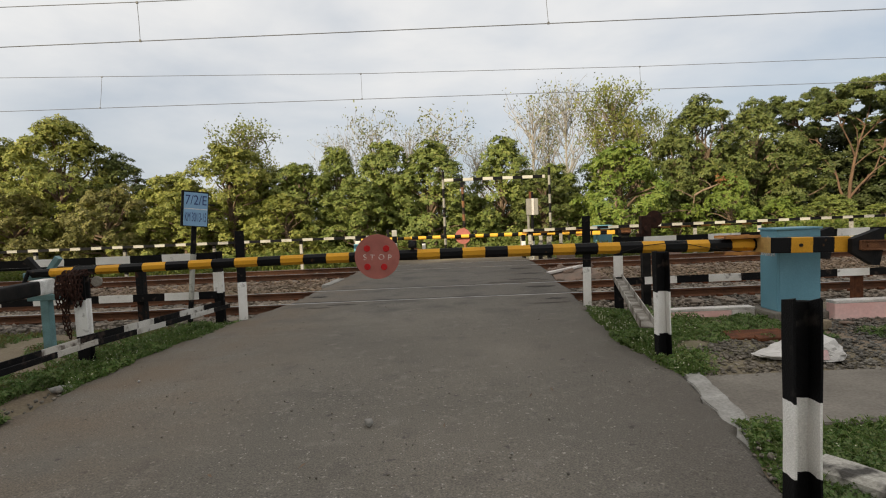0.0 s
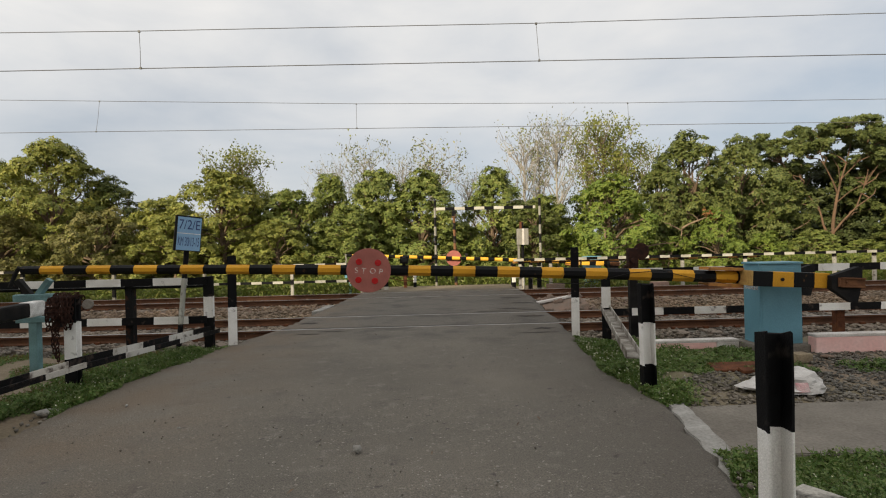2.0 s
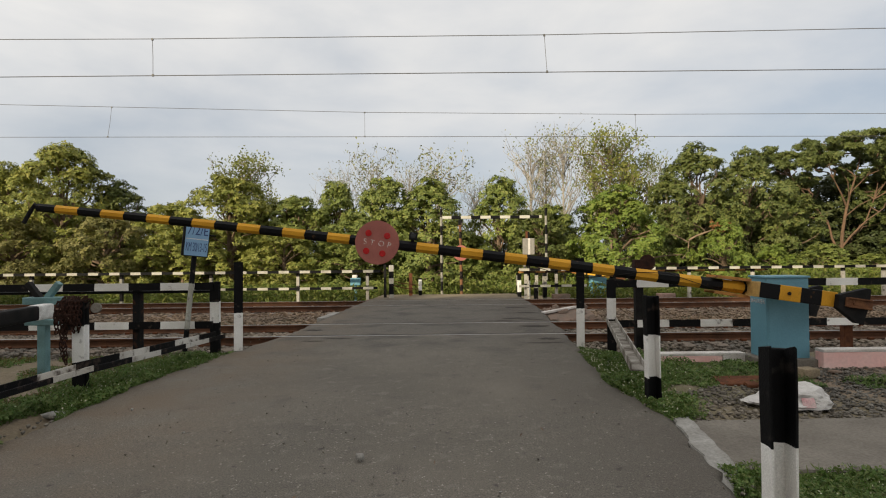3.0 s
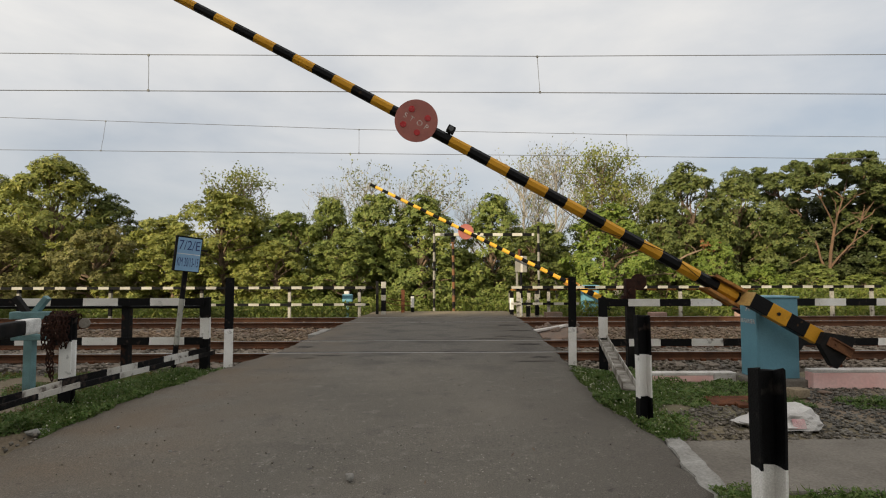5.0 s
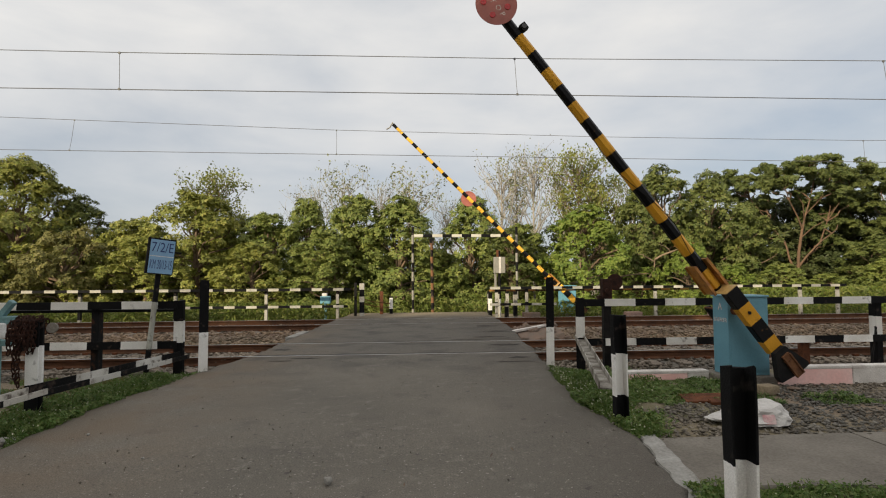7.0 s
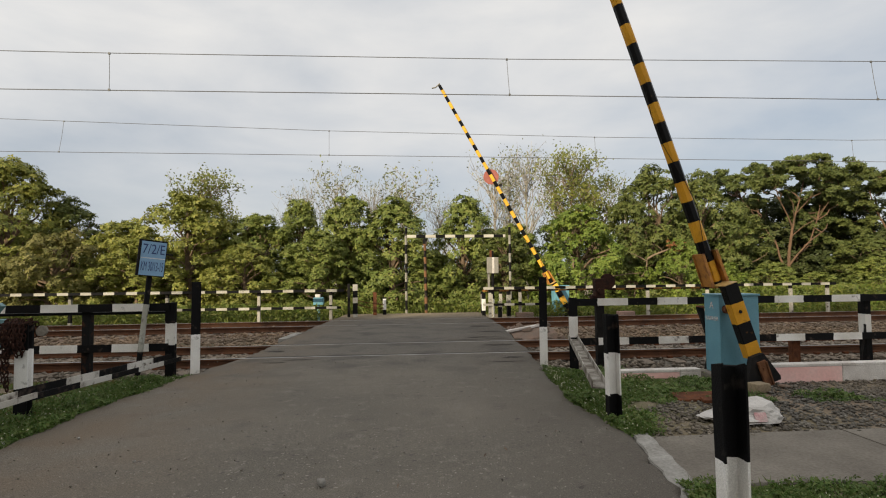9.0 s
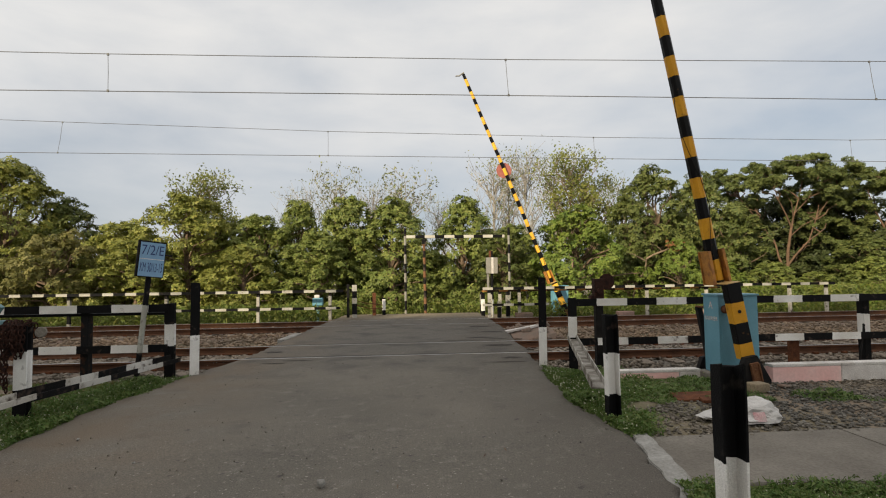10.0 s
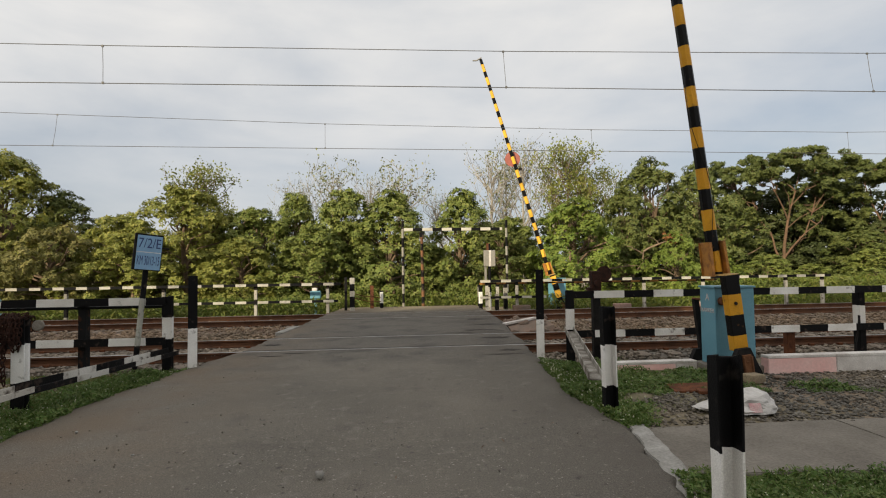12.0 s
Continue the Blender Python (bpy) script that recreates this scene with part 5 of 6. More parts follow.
def build_rubble():
    """Rough stone abutments where the road crosses between the tracks."""
    rng = random.Random(21)
    th = empty("stone_abutment", pose(2.75, 13.2, -0.3), "rough sloping block of rubble stone beside the road", "stonework")
    bm = bmesh.new()
    vs = [bm.verts.new(p) for p in ((0, 0, 0), (1.15, 0.1, 0), (1.25, 2.0, 0), (0.1, 2.2, 0), (0, 0.15, 0.12), (1.05, 0.3, 0.32), (1.15, 1.9, 0.40), (0.1, 2.0, 0.30))]
    for f in ((0, 1, 5, 4), (1, 2, 6, 5), (2, 3, 7, 6), (3, 0, 4, 7), (4, 5, 6, 7)):
        bm.faces.new([vs[i] for i in f])
    bmesh.ops.recalc_face_normals(bm, faces=bm.faces)
    part("core", bm, M["masonry"], th)
    gen = np.random.default_rng(22)
    for i in range(26):
        u, v = rng.random(), rng.random()
        z = 0.12 + 0.2 * u + 0.1 * v if i % 2 else rng.uniform(0.02, 0.2)
        p = (u * 1.1, 0.15 + v * 1.8, z) if i % 2 else (u * 1.1, 0.05 + 0.1 * z, z * (0.4 + u))
        a, f = stone_arrays(gen, np.array([(0.0, 0.0, 0.0)]), rng.uniform(0.10, 0.17))
        o = new("stone", raw_mesh("stone", a, f, M["masonry"]))
        o.parent = th
        o.location = p
    bm = bmesh.new()
    block(bm, 0, 1.25, -0.07, 0.07, 0.0, 0.06, 0.015)
    o = part("concrete_edge", bm, M["cap"])
    o.matrix_basis = pose(2.68, 14.35, -0.06, 0, -6, 22)
    tagged(o, "pale concrete edging on the stone block", "edging")
    bm = bmesh.new()
    block(bm, 0, 1.35, -0.10, 0.10, -0.2, 0.02, 0.015)
    o = part("concrete_edge", bm, M["kerb"])
    o.matrix_basis = pose(-2.93, 13.35, -0.003, 0, 0, 85)
    tagged(o, "pale concrete edging between road and ballast", "edging")
    for x, y, w in ((7.95, 19.05, 0.60), (11.0, 19.05, 0.45), (4.3, 19.3, 0.62), (-2.2, 19.1, 0.9)):
        bm = bmesh.new()
        block(bm, -w / 2, w / 2, -0.14, 0.14, -0.25, 0.18 if x > 0 else 0.05, 0.03)
        o = part("footing", bm, M["masonry"] if x < 5 else M["footing"])
        o.matrix_basis = pose(x, y, -0.08, 0, 0, rng.uniform(-6, 6))
        tagged(o, "low weathered masonry footing by the far track", "footing", "footings by the far track")


build_height_gauge()
build_orange_post()
build_relay_box()
build_far_kiosk()
build_rubble()


# ---- trees ----
def limb_points(rng, a, b, bend, n=5):
    a, b = np.array(a, float), np.array(b, float)
    pts = []
    for i in range(n):
        u = i / (n - 1)
        p = a + (b - a) * u + np.array([rng.normal(0, bend), rng.normal(0, bend), 0.0]) * math.sin(u * math.pi)
        p[2] += bend * 0.8 * math.sin(u * math.pi)
        pts.append(tuple(p))
    return pts


def rosettes(rng, centres, normals, length, width, n=6):
    """Whorls of drooping leaves, one at each centre, opened towards its normal."""
    nn = unit(normals)
    u = unit(np.cross(nn, rng.normal(size=nn.shape)))
    w = np.cross(nn, u)
    k = len(centres)
    th = rng.uniform(0, math.tau, (k, 1)) + np.arange(n)[None] * math.tau / n + rng.normal(0, 0.25, (k, n))
    size = rng.uniform(0.65, 1.25, (k, 1, 1)) * rng.uniform(0.8, 1.2, (k, n, 1))
    a = u[:, None] * np.cos(th)[..., None] + w[:, None] * np.sin(th)[..., None] + nn[:, None] * rng.normal(0.15, 0.22, (k, n, 1))
    a[..., 2] -= 0.30
    a /= np.linalg.norm(a, axis=2, keepdims=True)
    b = np.cross(nn[:, None], a)
    b /= np.maximum(np.linalg.norm(b, axis=2, keepdims=True), 1e-6)
    up = np.cross(a, b)
    c = centres[:, None]
    ln, wd = length * size, width * size
    mid = c + a * ln * 0.5
    verts = np.stack((c + a * ln * 0.06, mid - b * wd * 0.5 + up * wd * 0.12, c + a * ln - up * ln * 0.08, mid + b * wd * 0.5 + up * wd * 0.12), axis=2).reshape(-1, 3)
    i = np.arange(k * n)[:, None] * 4
    faces = np.concatenate((i + np.array([[0, 1, 2]]), i + np.array([[0, 2, 3]])), axis=1).reshape(-1, 3)
    return verts, faces


def crown_mesh(name, rng, clumps, per, length, width, mat, middle, leaves=5):
    """Whorls of leaves over the upper and outer side of many small clumps; clumps are (centre, radius)."""
    cs, ns = [], []
    for c, r in clumps:
        c = np.array(c)
        out = c - np.array(middle)
        out = out / max(0.3, float(np.linalg.norm(out)))
        k = max(5, int(per * r * r * 4))
        d = unit(rng.normal(size=(k, 3)) + (0.75 * out + np.array((0, 0, 0.55)))[None])
        rad = r * (1 - np.abs(rng.normal(0, 0.14, (k, 1)))) * rng.uniform(0.80, 1.12, (k, 1))
        cs.append(c[None] + d * rad * np.array([[1, 1, 0.80]]))
        ns.append(d + rng.normal(0, 0.35, (k, 3)) + np.array([[0, 0, 0.25]]))
    v, f = rosettes(rng, np.concatenate(cs), np.concatenate(ns), length, width, leaves)
    return raw_mesh(name, v, f, mat)


def dense_tree(seed, h, w, mat, bark, count=120, leaf_size=0.168, low=0.03, per=33, lump=0.52):
    """A broad leafy tree of many small rounded clumps with hollows between them, clothed nearly to the ground."""
    rng = np.random.default_rng(seed)
    th = new("tree")
    lobes = [(rng.uniform(0, math.tau), rng.uniform(0.15, 1.0), rng.uniform(0.10, 0.30)) for i in range(9)]

    def reach(an, u):
        """Half the width at a height, swollen where a lobe stands out."""
        prof = math.sin(math.pi * min(1.0, 0.36 + 0.60 * u)) ** 0.7
        swell = sum(k * math.exp(-((math.cos(an - a) - 1) ** 2 * 6 + (u - b) ** 2 * 16)) for a, b, k in lobes)
        return w / 2 * prof * (0.74 + swell)

    clumps = []
    for i in range(count):
        u = (i + rng.uniform(0, 1)) / count
        an = rng.uniform(0, math.tau)
        inner = i % 5 == 0
        rr = reach(an, u) * (rng.uniform(0.35, 0.65) if inner else rng.uniform(0.82, 1.06))
        z = h * (low + (0.95 - low) * u) + rng.normal(0, 0.12)
        clumps.append(((rr * math.cos(an), rr * math.sin(an), max(0.15, z)), lump * (rng.uniform(1.1, 1.5) if inner else rng.uniform(0.60, 1.15))))
    for i in range(5):
        clumps.append(((rng.normal(0, 0.07 * w), rng.normal(0, 0.07 * w), h * rng.uniform(0.93, 1.0) - 0.25), 0.6 * lump))
    bm = bmesh.new()
    tube(bm, [(0, 0, -0.6), (0.05, 0.02, h * 0.2), (-0.05, 0.05, h * 0.45), (0.0, 0.0, h * 0.8)], [0.20, 0.16, 0.12, 0.04], 9)
    for c, r in clumps[::4]:
        z0 = min(c[2] * 0.6, h * 0.55)
        tube(bm, limb_points(rng, (0, 0, z0), c, 0.25), [0.07, 0.055, 0.04, 0.03, 0.015], 6)
    part("trunk", bm, bark, th)
    cr = new("crown", crown_mesh("crown", rng, clumps, per, leaf_size, leaf_size * 0.50, mat, (0, 0, h * 0.42)))
    cr.parent = th
    return th


def sparse_tree(seed, h, w, mat, bark, leaves=9, fork=0.35, size=0.21, limbs=30, loose=0.13):
    """A slender tree of fine upright branches with tufts of few leaves at their ends."""
    rng = np.random.default_rng(seed)
    th = new("tree")
    bm = bmesh.new()
    tips = []
    tube(bm, [(0, 0, -0.6), (0.06, 0, h * 0.25), (-0.04, 0.05, h * 0.6), (0.02, 0, h * 0.95)], [0.12, 0.10, 0.06, 0.015], 7)
    for i in range(limbs):
        u = rng.uniform(fork, 0.86)
        an = rng.uniform(0, math.tau)
        wide = w / 2 * (1.15 - 0.40 * u) * rng.uniform(0.45, 1.0)
        a = (0, 0, h * u)
        b = (wide * math.cos(an), wide * math.sin(an), min(h * 0.97, h * u + wide * rng.uniform(0.9, 2.0)))
        pts = limb_points(rng, a, b, 0.15)
        tube(bm, pts, [0.034, 0.027, 0.020, 0.014, 0.008], 5)
        for j in range(6):
            q = np.array(pts[rng.integers(1, 5)])
            e = q + np.array([rng.normal(0, 0.30), rng.normal(0, 0.30), rng.uniform(0.20, 0.85)])
            tube(bm, [tuple(q), tuple((q + e) / 2 + rng.normal(0, 0.05, 3)), tuple(e)], [0.014, 0.010, 0.006], 3)
            tips.append(e)
    part("trunk", bm, bark, th, "pale slender trunk and bare branches")
    tufts = np.array(tips)
    tufts = tufts[rng.uniform(0, 1, len(tufts)) < 0.75]
    c = np.repeat(tufts, leaves, axis=0)
    c = c + rng.normal(0, loose, c.shape)
    v, f = leaf_arrays(rng, c, rng.normal(size=c.shape) + np.array([[0, -0.4, 0.4]]), size, size * 0.55)
    cr = new("crown", raw_mesh("crown", v, f, mat))
    cr.parent = th
    cr["label"] = "thin scatter of pale leaves"
    return th


# lobes of the flat-topped crown: sideways, height, radius
LAYERS = ((-3.9, 8.6, 0.40), (-3.2, 8.3, 0.55), (-2.3, 8.8, 0.50), (-1.7, 8.9, 0.60), (-2.7, 7.7, 0.60), (-3.5, 7.9, 0.40), (-1.5, 8.0, 0.70), (-0.7, 8.7, 0.60), (0.3, 9.3, 0.55),
          (1.3, 9.6, 0.55), (2.1, 9.6, 0.50), (2.8, 9.2, 0.45), (3.4, 8.9, 0.55), (4.2, 8.7, 0.50), (0.5, 8.6, 0.75), (1.7, 8.6, 0.80), (2.9, 8.2, 0.75), (3.9, 7.9, 0.70),
          (-1.0, 7.2, 0.60), (2.0, 7.5, 0.80), (3.3, 7.0, 0.75), (4.3, 6.9, 0.60), (-1.8, 6.7, 0.70), (-2.2, 5.8, 0.80), (1.4, 6.1, 0.55), (2.2, 5.5, 0.65), (3.1, 5.9, 0.80), (4.0, 5.5, 0.80),
          (-1.5, 4.9, 0.70), (2.6, 4.4, 0.75), (3.7, 4.2, 0.85))


def umbrella_tree(seed, mat, bark):
    """A wide tree: a forked trunk, slim limbs and flat tiers of foliage with gaps between them."""
    rng = np.random.default_rng(seed)
    th = new("tree")
    bm = bmesh.new()
    lift = 1.95
    stems = (([(0.05, 0, -2.6), (-0.02, 0, 0.3), (0.03, 0, 0.9), (0.1, 0, 1.7), (0.4, 0, 3.2)], 0.155, 0.085),
             ([(0.03, 0, 0.8), (0.5, -0.2, 1.5), (1.2, -0.4, 2.3), (1.9, -0.5, 2.8)], 0.085, 0.035),
             ([(-0.05, 0, 0.3), (-0.45, 0.1, 1.3), (-0.55, 0.2, 2.1), (-1.5, 0.4, 3.6), (-2.6, 0.5, 5.0)], 0.095, 0.025),
             ([(0.4, 0, 3.1), (-0.05, -0.2, 3.85), (-0.7, -0.4, 4.8), (-1.0, -0.4, 5.8)], 0.07, 0.02),
             ([(0.4, 0, 3.1), (0.65, 0.1, 3.85), (1.05, 0.1, 4.95), (1.3, 0, 6.2), (1.0, 0, 6.8)], 0.075, 0.02),
             ([(0.55, 0, 3.6), (0.25, -0.3, 4.6), (-0.3, -0.5, 5.2)], 0.04, 0.015),
             ([(0.7, 0.1, 4.0), (1.4, 0.0, 4.7), (2.0, -0.1, 5.5)], 0.045, 0.015),
             ([(0.3, 0, 2.6), (0.8, -0.4, 3.2), (1.5, -0.6, 3.6)], 0.045, 0.015),
             ([(1.2, -0.4, 2.3), (2.2, 0.2, 3.6), (3.6, 0.3, 5.4)], 0.05, 0.015))
    for pts, r0, r1 in stems:
        n = len(pts)
        tube(bm, [(x, y, z * 1.06 + lift - 0.35) for x, y, z in pts], [0.85 * (r0 + (r1 - r0) * k / (n - 1)) for k in range(n)], 8)
    tiers = []
    for x, z, r in LAYERS:
        tiers.append((x, rng.uniform(-1.3, 0.3) if z > 7.3 else rng.uniform(0.4, 1.6), z, r))
        if z > 7.0:
            tiers.append((x * 0.92 + rng.normal(0, 0.4), rng.uniform(1.2, 2.8), z - rng.uniform(0, 0.4), r))
    cs, ns = [], []
    for x, y, z, r in tiers:
        near = [(px, py, pz * 1.06 + lift - 0.35) for pts, r0, r1 in stems for px, py, pz in pts[1:] if pz + lift < z - 0.35]
        a = min(near, key=lambda p: (p[0] - x) ** 2 + (p[1] - y) ** 2 + 0.6 * (p[2] - z) ** 2)
        tube(bm, limb_points(rng, a, (x, y, z - 0.1), 0.22, 6), [0.040, 0.034, 0.028, 0.022, 0.016, 0.008], 6)
        for j in range(int(4 + 11 * r)):
            an, rr = rng.uniform(0, math.tau), r * math.sqrt(rng.uniform(0, 1)) * 1.15
            c = np.array((x + rr * math.cos(an), y + rr * math.sin(an), z - 0.30 * (rr / r) ** 2 + rng.normal(0, 0.10)))
            cr = rng.uniform(0.14, 0.30)
            k = int(170 * cr)
            d = unit(rng.normal(size=(k, 3)) + np.array([[0, 0, 0.4]]))
            cs.append(c[None] + d * cr * rng.uniform(0.6, 1.1, (k, 1)) * np.array([[1.1, 1.1, 0.70]]))
            ns.append(d + rng.normal(0, 0.45, (k, 3)) + np.array([[0, 0, 0.35]]))
    part("trunk", bm, bark, th, "pale forked trunk and slim spreading limbs")
    v, f = rosettes(rng, np.concatenate(cs), np.concatenate(ns), 0.14, 0.070, 5)
    crown = new("crown", raw_mesh("crown", v, f, mat))
    crown.parent = th
    crown["label"] = "flat tiers of green foliage with gaps between"
    return th


OL, MG, DK, BR = "broad olive-green leafy tree clothed to the ground", "mid-green leafy tree with a rounded uneven crown", "dark green leafy tree with a domed crown", "brownish-green leafy tree beside the fence"
BT, YE, BA, UM = "bright green bushy tree in full sun", "yellow-green tree with a thin upright crown", "tall nearly bare tree with fine grey branches", "wide flat-topped tree with a pale forked trunk"
# kind: a tree of it, its height and width, its label
KINDS = {
    "olive": (lambda: dense_tree(31, 6.0, 5.2, M["leaf_olive"], M["bark"], 125), 6.0, 5.2, OL),
    "olive_b": (lambda: dense_tree(37, 7.6, 5.8, M["leaf_olive"], M["bark"], 150, lump=0.58), 7.6, 5.8, OL),
    "mid": (lambda: dense_tree(32, 5.8, 4.0, M["leaf_mid"], M["bark"], 110), 5.8, 4.0, MG),
    "mid_b": (lambda: dense_tree(38, 6.2, 3.8, M["leaf_mid"], M["bark"], 115), 6.2, 3.8, MG),
    "dark": (lambda: dense_tree(33, 7.4, 4.8, M["leaf_dark"], M["bark"], 112, low=0.27, lump=0.55), 7.4, 4.8, DK),
    "brown": (lambda: dense_tree(34, 4.2, 4.6, M["leaf_brown"], M["bark"], 110, 0.15, lump=0.46), 4.2, 4.6, BR),
    "bright": (lambda: dense_tree(35, 4.9, 4.6, M["leaf_bright"], M["bark"], 120, 0.165, lump=0.46), 4.9, 4.6, BT),
    "yellow": (lambda: sparse_tree(41, 7.9, 4.6, M["leaf_yellow"], M["bark_pale"], 26, 0.30, 0.17, 30, 0.26), 7.9, 4.6, YE),
    "bare": (lambda: sparse_tree(42, 8.3, 4.2, M["leaf_sparse"], M["twig"], 3, size=0.15, limbs=36, loose=0.18), 8.3, 4.2, BA),
    "bare_b": (lambda: sparse_tree(45, 8.3, 4.2, M["leaf_sparse"], M["twig"], 6, size=0.18, limbs=24, loose=0.18), 8.3, 4.2, BA),
    "far": (lambda: dense_tree(36, 7.2, 5.6, M["leaf_shade"], M["bark"], 80, 0.27, lump=0.8, per=12), 7.2, 5.6, DK),
    "far_olive": (lambda: dense_tree(40, 6.4, 6.0, M["leaf_olive"], M["bark"], 80, 0.27, lump=0.8, per=12), 6.4, 6.0, OL),
    "flat": (lambda: umbrella_tree(51, M["leaf_tier"], M["bark_red"]), 9.9, 9.0, UM),
    "grove": (lambda: dense_tree(39, 12.0, 9.0, M["leaf_dark"], M["bark"], 70, 0.62, lump=1.5, per=4), 12.0, 9.0, "tall dark tree in the grove beside the road"),
}
FIRST = {}


def plant(kind, x, y, turn, h, w):
    build, h0, w0, label = KINDS[kind]
    m = pose(x, y, float(ground_height(np.array(x), np.array(y))), 0, 0, turn)
    if kind in FIRST:
        th = copy_thing(FIRST[kind], m)
    else:
        th = FIRST[kind] = build()
        th.matrix_basis = m
    th.scale = (w / w0, w / w0, h / h0)
    return tagged(th, label, "tree", "grove beside the road" if kind == "grove" else "trees beyond the tracks")


# the skyline, from left to right
for row in (("olive_b", -19.3, 27.5, 40, 7.8, 6.0), ("olive_b", -22.9, 28.5, 190, 7.0, 5.6), ("dark", -17.2, 29.0, 60, 6.0, 3.6), ("brown", -15.6, 25.0, 0, 3.9, 4.3), ("olive", -14.1, 28.0, 250, 4.9, 4.6),
            ("olive", -10.5, 26.8, 0, 6.0, 5.4), ("olive", -9.0, 28.6, 120, 5.0, 3.6), ("yellow", -11.0, 30.2, 60, 7.2, 4.2), ("mid", -7.4, 28.0, 200, 5.1, 4.2), ("mid_b", -5.6, 29.0, 20, 5.9, 3.2)):
    plant(*row)
for row in (("mid", -2.8, 27.2, 0, 5.8, 4.0), ("mid_b", -0.6, 26.7, 90, 5.9, 4.2), ("bare_b", -4.1, 33.0, 80, 8.3, 3.8), ("bare", -6.1, 32.5, 300, 7.2, 3.4), ("bare_b", -0.1, 32.0, 190, 8.2, 4.6),
            ("bare", -1.9, 33.5, 20, 8.1, 3.0), ("bare", 2.2, 34.0, 140, 7.2, 2.8), ("mid_b", 3.1, 28.0, 70, 6.2, 3.8), ("bare", 5.4, 31.5, 0, 8.6, 4.2), ("bare", 7.2, 31.0, 110, 9.1, 3.8), ("bare_b", 6.3, 31.8, 200, 8.6, 3.6)):
    plant(*row)
for row in (("yellow", 9.6, 30.0, 0, 8.3, 4.3), ("yellow", 11.1, 30.6, 150, 7.4, 3.6), ("bare_b", 9.2, 32.0, 250, 9.0, 3.4), ("bright", 8.4, 25.6, 0, 4.9, 4.7), ("dark", 13.8, 28.6, 0, 7.6, 4.9), ("dark", 11.8, 27.6, 310, 5.8, 3.5),
            ("dark", 16.9, 29.4, 120, 7.4, 4.3), ("bright", 13.5, 25.4, 130, 3.3, 2.7), ("dark", 18.9, 29.4, 240, 5.7, 4.0), ("flat", 23.7, 31.5, 0, 9.5, 8.9), ("flat", 32.0, 32.5, 140, 8.9, 8.9)):
    plant(*row)
# lower growth before and between them
for row in (("mid", -4.1, 25.6, 30, 3.9, 3.6), ("olive", -12.2, 25.6, 210, 3.8, 4.3), ("olive", -7.4, 25.5, 100, 3.3, 3.8), ("mid", 1.4, 27.4, 310, 3.4, 3.4), ("dark", 4.9, 26.6, 200, 4.0, 3.3),
            ("brown", -19.8, 25.0, 100, 3.8, 4.6), ("brown", -24.3, 26.0, 220, 4.4, 4.6), ("mid", 5.9, 28.6, 160, 4.6, 3.6), ("dark", 27.0, 29.4, 80, 3.9, 4.2), ("mid", 19.4, 27.0, 50, 2.3, 2.7), ("mid", 22.4, 27.6, 140, 1.8, 2.5), ("mid", 26.2, 27.8, 230, 2.6, 3.2), ("bright", 16.4, 26.2, 40, 2.2, 2.6)):
    plant(*row)
# farther rows that close the gaps
for i, (x, y, h, w) in enumerate(((-28.5, 31.0, 8.0, 7.5), (-36.0, 35.0, 8.0, 8.0), (-22.5, 32.5, 5.6, 6.5), (-16.0, 33.0, 5.0, 6.0), (-11.5, 32.0, 4.6, 5.0), (-8.5, 33.0, 5.0, 5.2), (-3.2, 31.0, 4.6, 5.0), (0.3, 33.0, 4.4, 5.0))):
    plant("far_olive", x, y, 70 * i, h, w)
# on the right the shade behind the front trees is in the leaf colour
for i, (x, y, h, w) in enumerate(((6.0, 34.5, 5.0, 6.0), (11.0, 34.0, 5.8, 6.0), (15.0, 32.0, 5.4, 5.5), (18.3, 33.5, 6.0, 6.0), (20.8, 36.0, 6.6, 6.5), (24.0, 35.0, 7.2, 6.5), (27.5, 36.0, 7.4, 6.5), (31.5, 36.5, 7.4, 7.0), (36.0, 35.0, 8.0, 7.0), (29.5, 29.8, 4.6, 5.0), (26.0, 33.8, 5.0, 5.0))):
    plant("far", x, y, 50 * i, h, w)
# the tall grove to the left of and behind the camera, which keeps the evening sun off the crossing
for i in range(16):
    plant("grove", -65.0 + 3.9 * i, -28.5 - 1.6 * (i % 2), 70 * i, 25.0, 13.0)


def build_dead_limb():
    """A fallen pale limb with a tuft of dry rust-coloured leaves, caught in the bushes."""
    rng = np.random.default_rng(55)
    th = empty("dead_branch", pose(12.9, 25.6, -0.35), "pale dead branch with dry rust-coloured leaves in the bushes", "branch")
    bm = bmesh.new()
    for a, b, r in (((-1.6, 0.5, 0.0), (-0.9, 0.2, 2.5), 0.06), ((-0.9, 0.2, 2.5), (0.35, -0.2, 3.05), 0.05), ((-0.95, 0.2, 2.4), (-1.9, -0.1, 2.75), 0.035), ((-0.2, 0.0, 2.85), (-0.9, -0.3, 3.2), 0.025), ((-1.2, 0.3, 1.4), (-2.0, 0.0, 1.9), 0.03)):
        tube(bm, limb_points(rng, a, b, 0.10), [r, r * 0.9, r * 0.75, r * 0.6, r * 0.35], 6)
    part("limb", bm, M["bark_pale"], th)
    c = np.array((0.35, -0.25, 3.05))[None] + rng.normal(0, 1, (45, 3)) * np.array([[0.20, 0.2, 0.13]])
    v, f = rosettes(rng, c, rng.normal(0, 0.5, c.shape) + np.array([[0, -0.3, 0.6]]), 0.15, 0.07, 5)
    o = new("dry_leaves", raw_mesh("dry_leaves", v, f, M["leaf_dry"]))
    o.parent = th
    o["label"] = "tuft of dry rust-coloured leaves"


build_dead_limb()


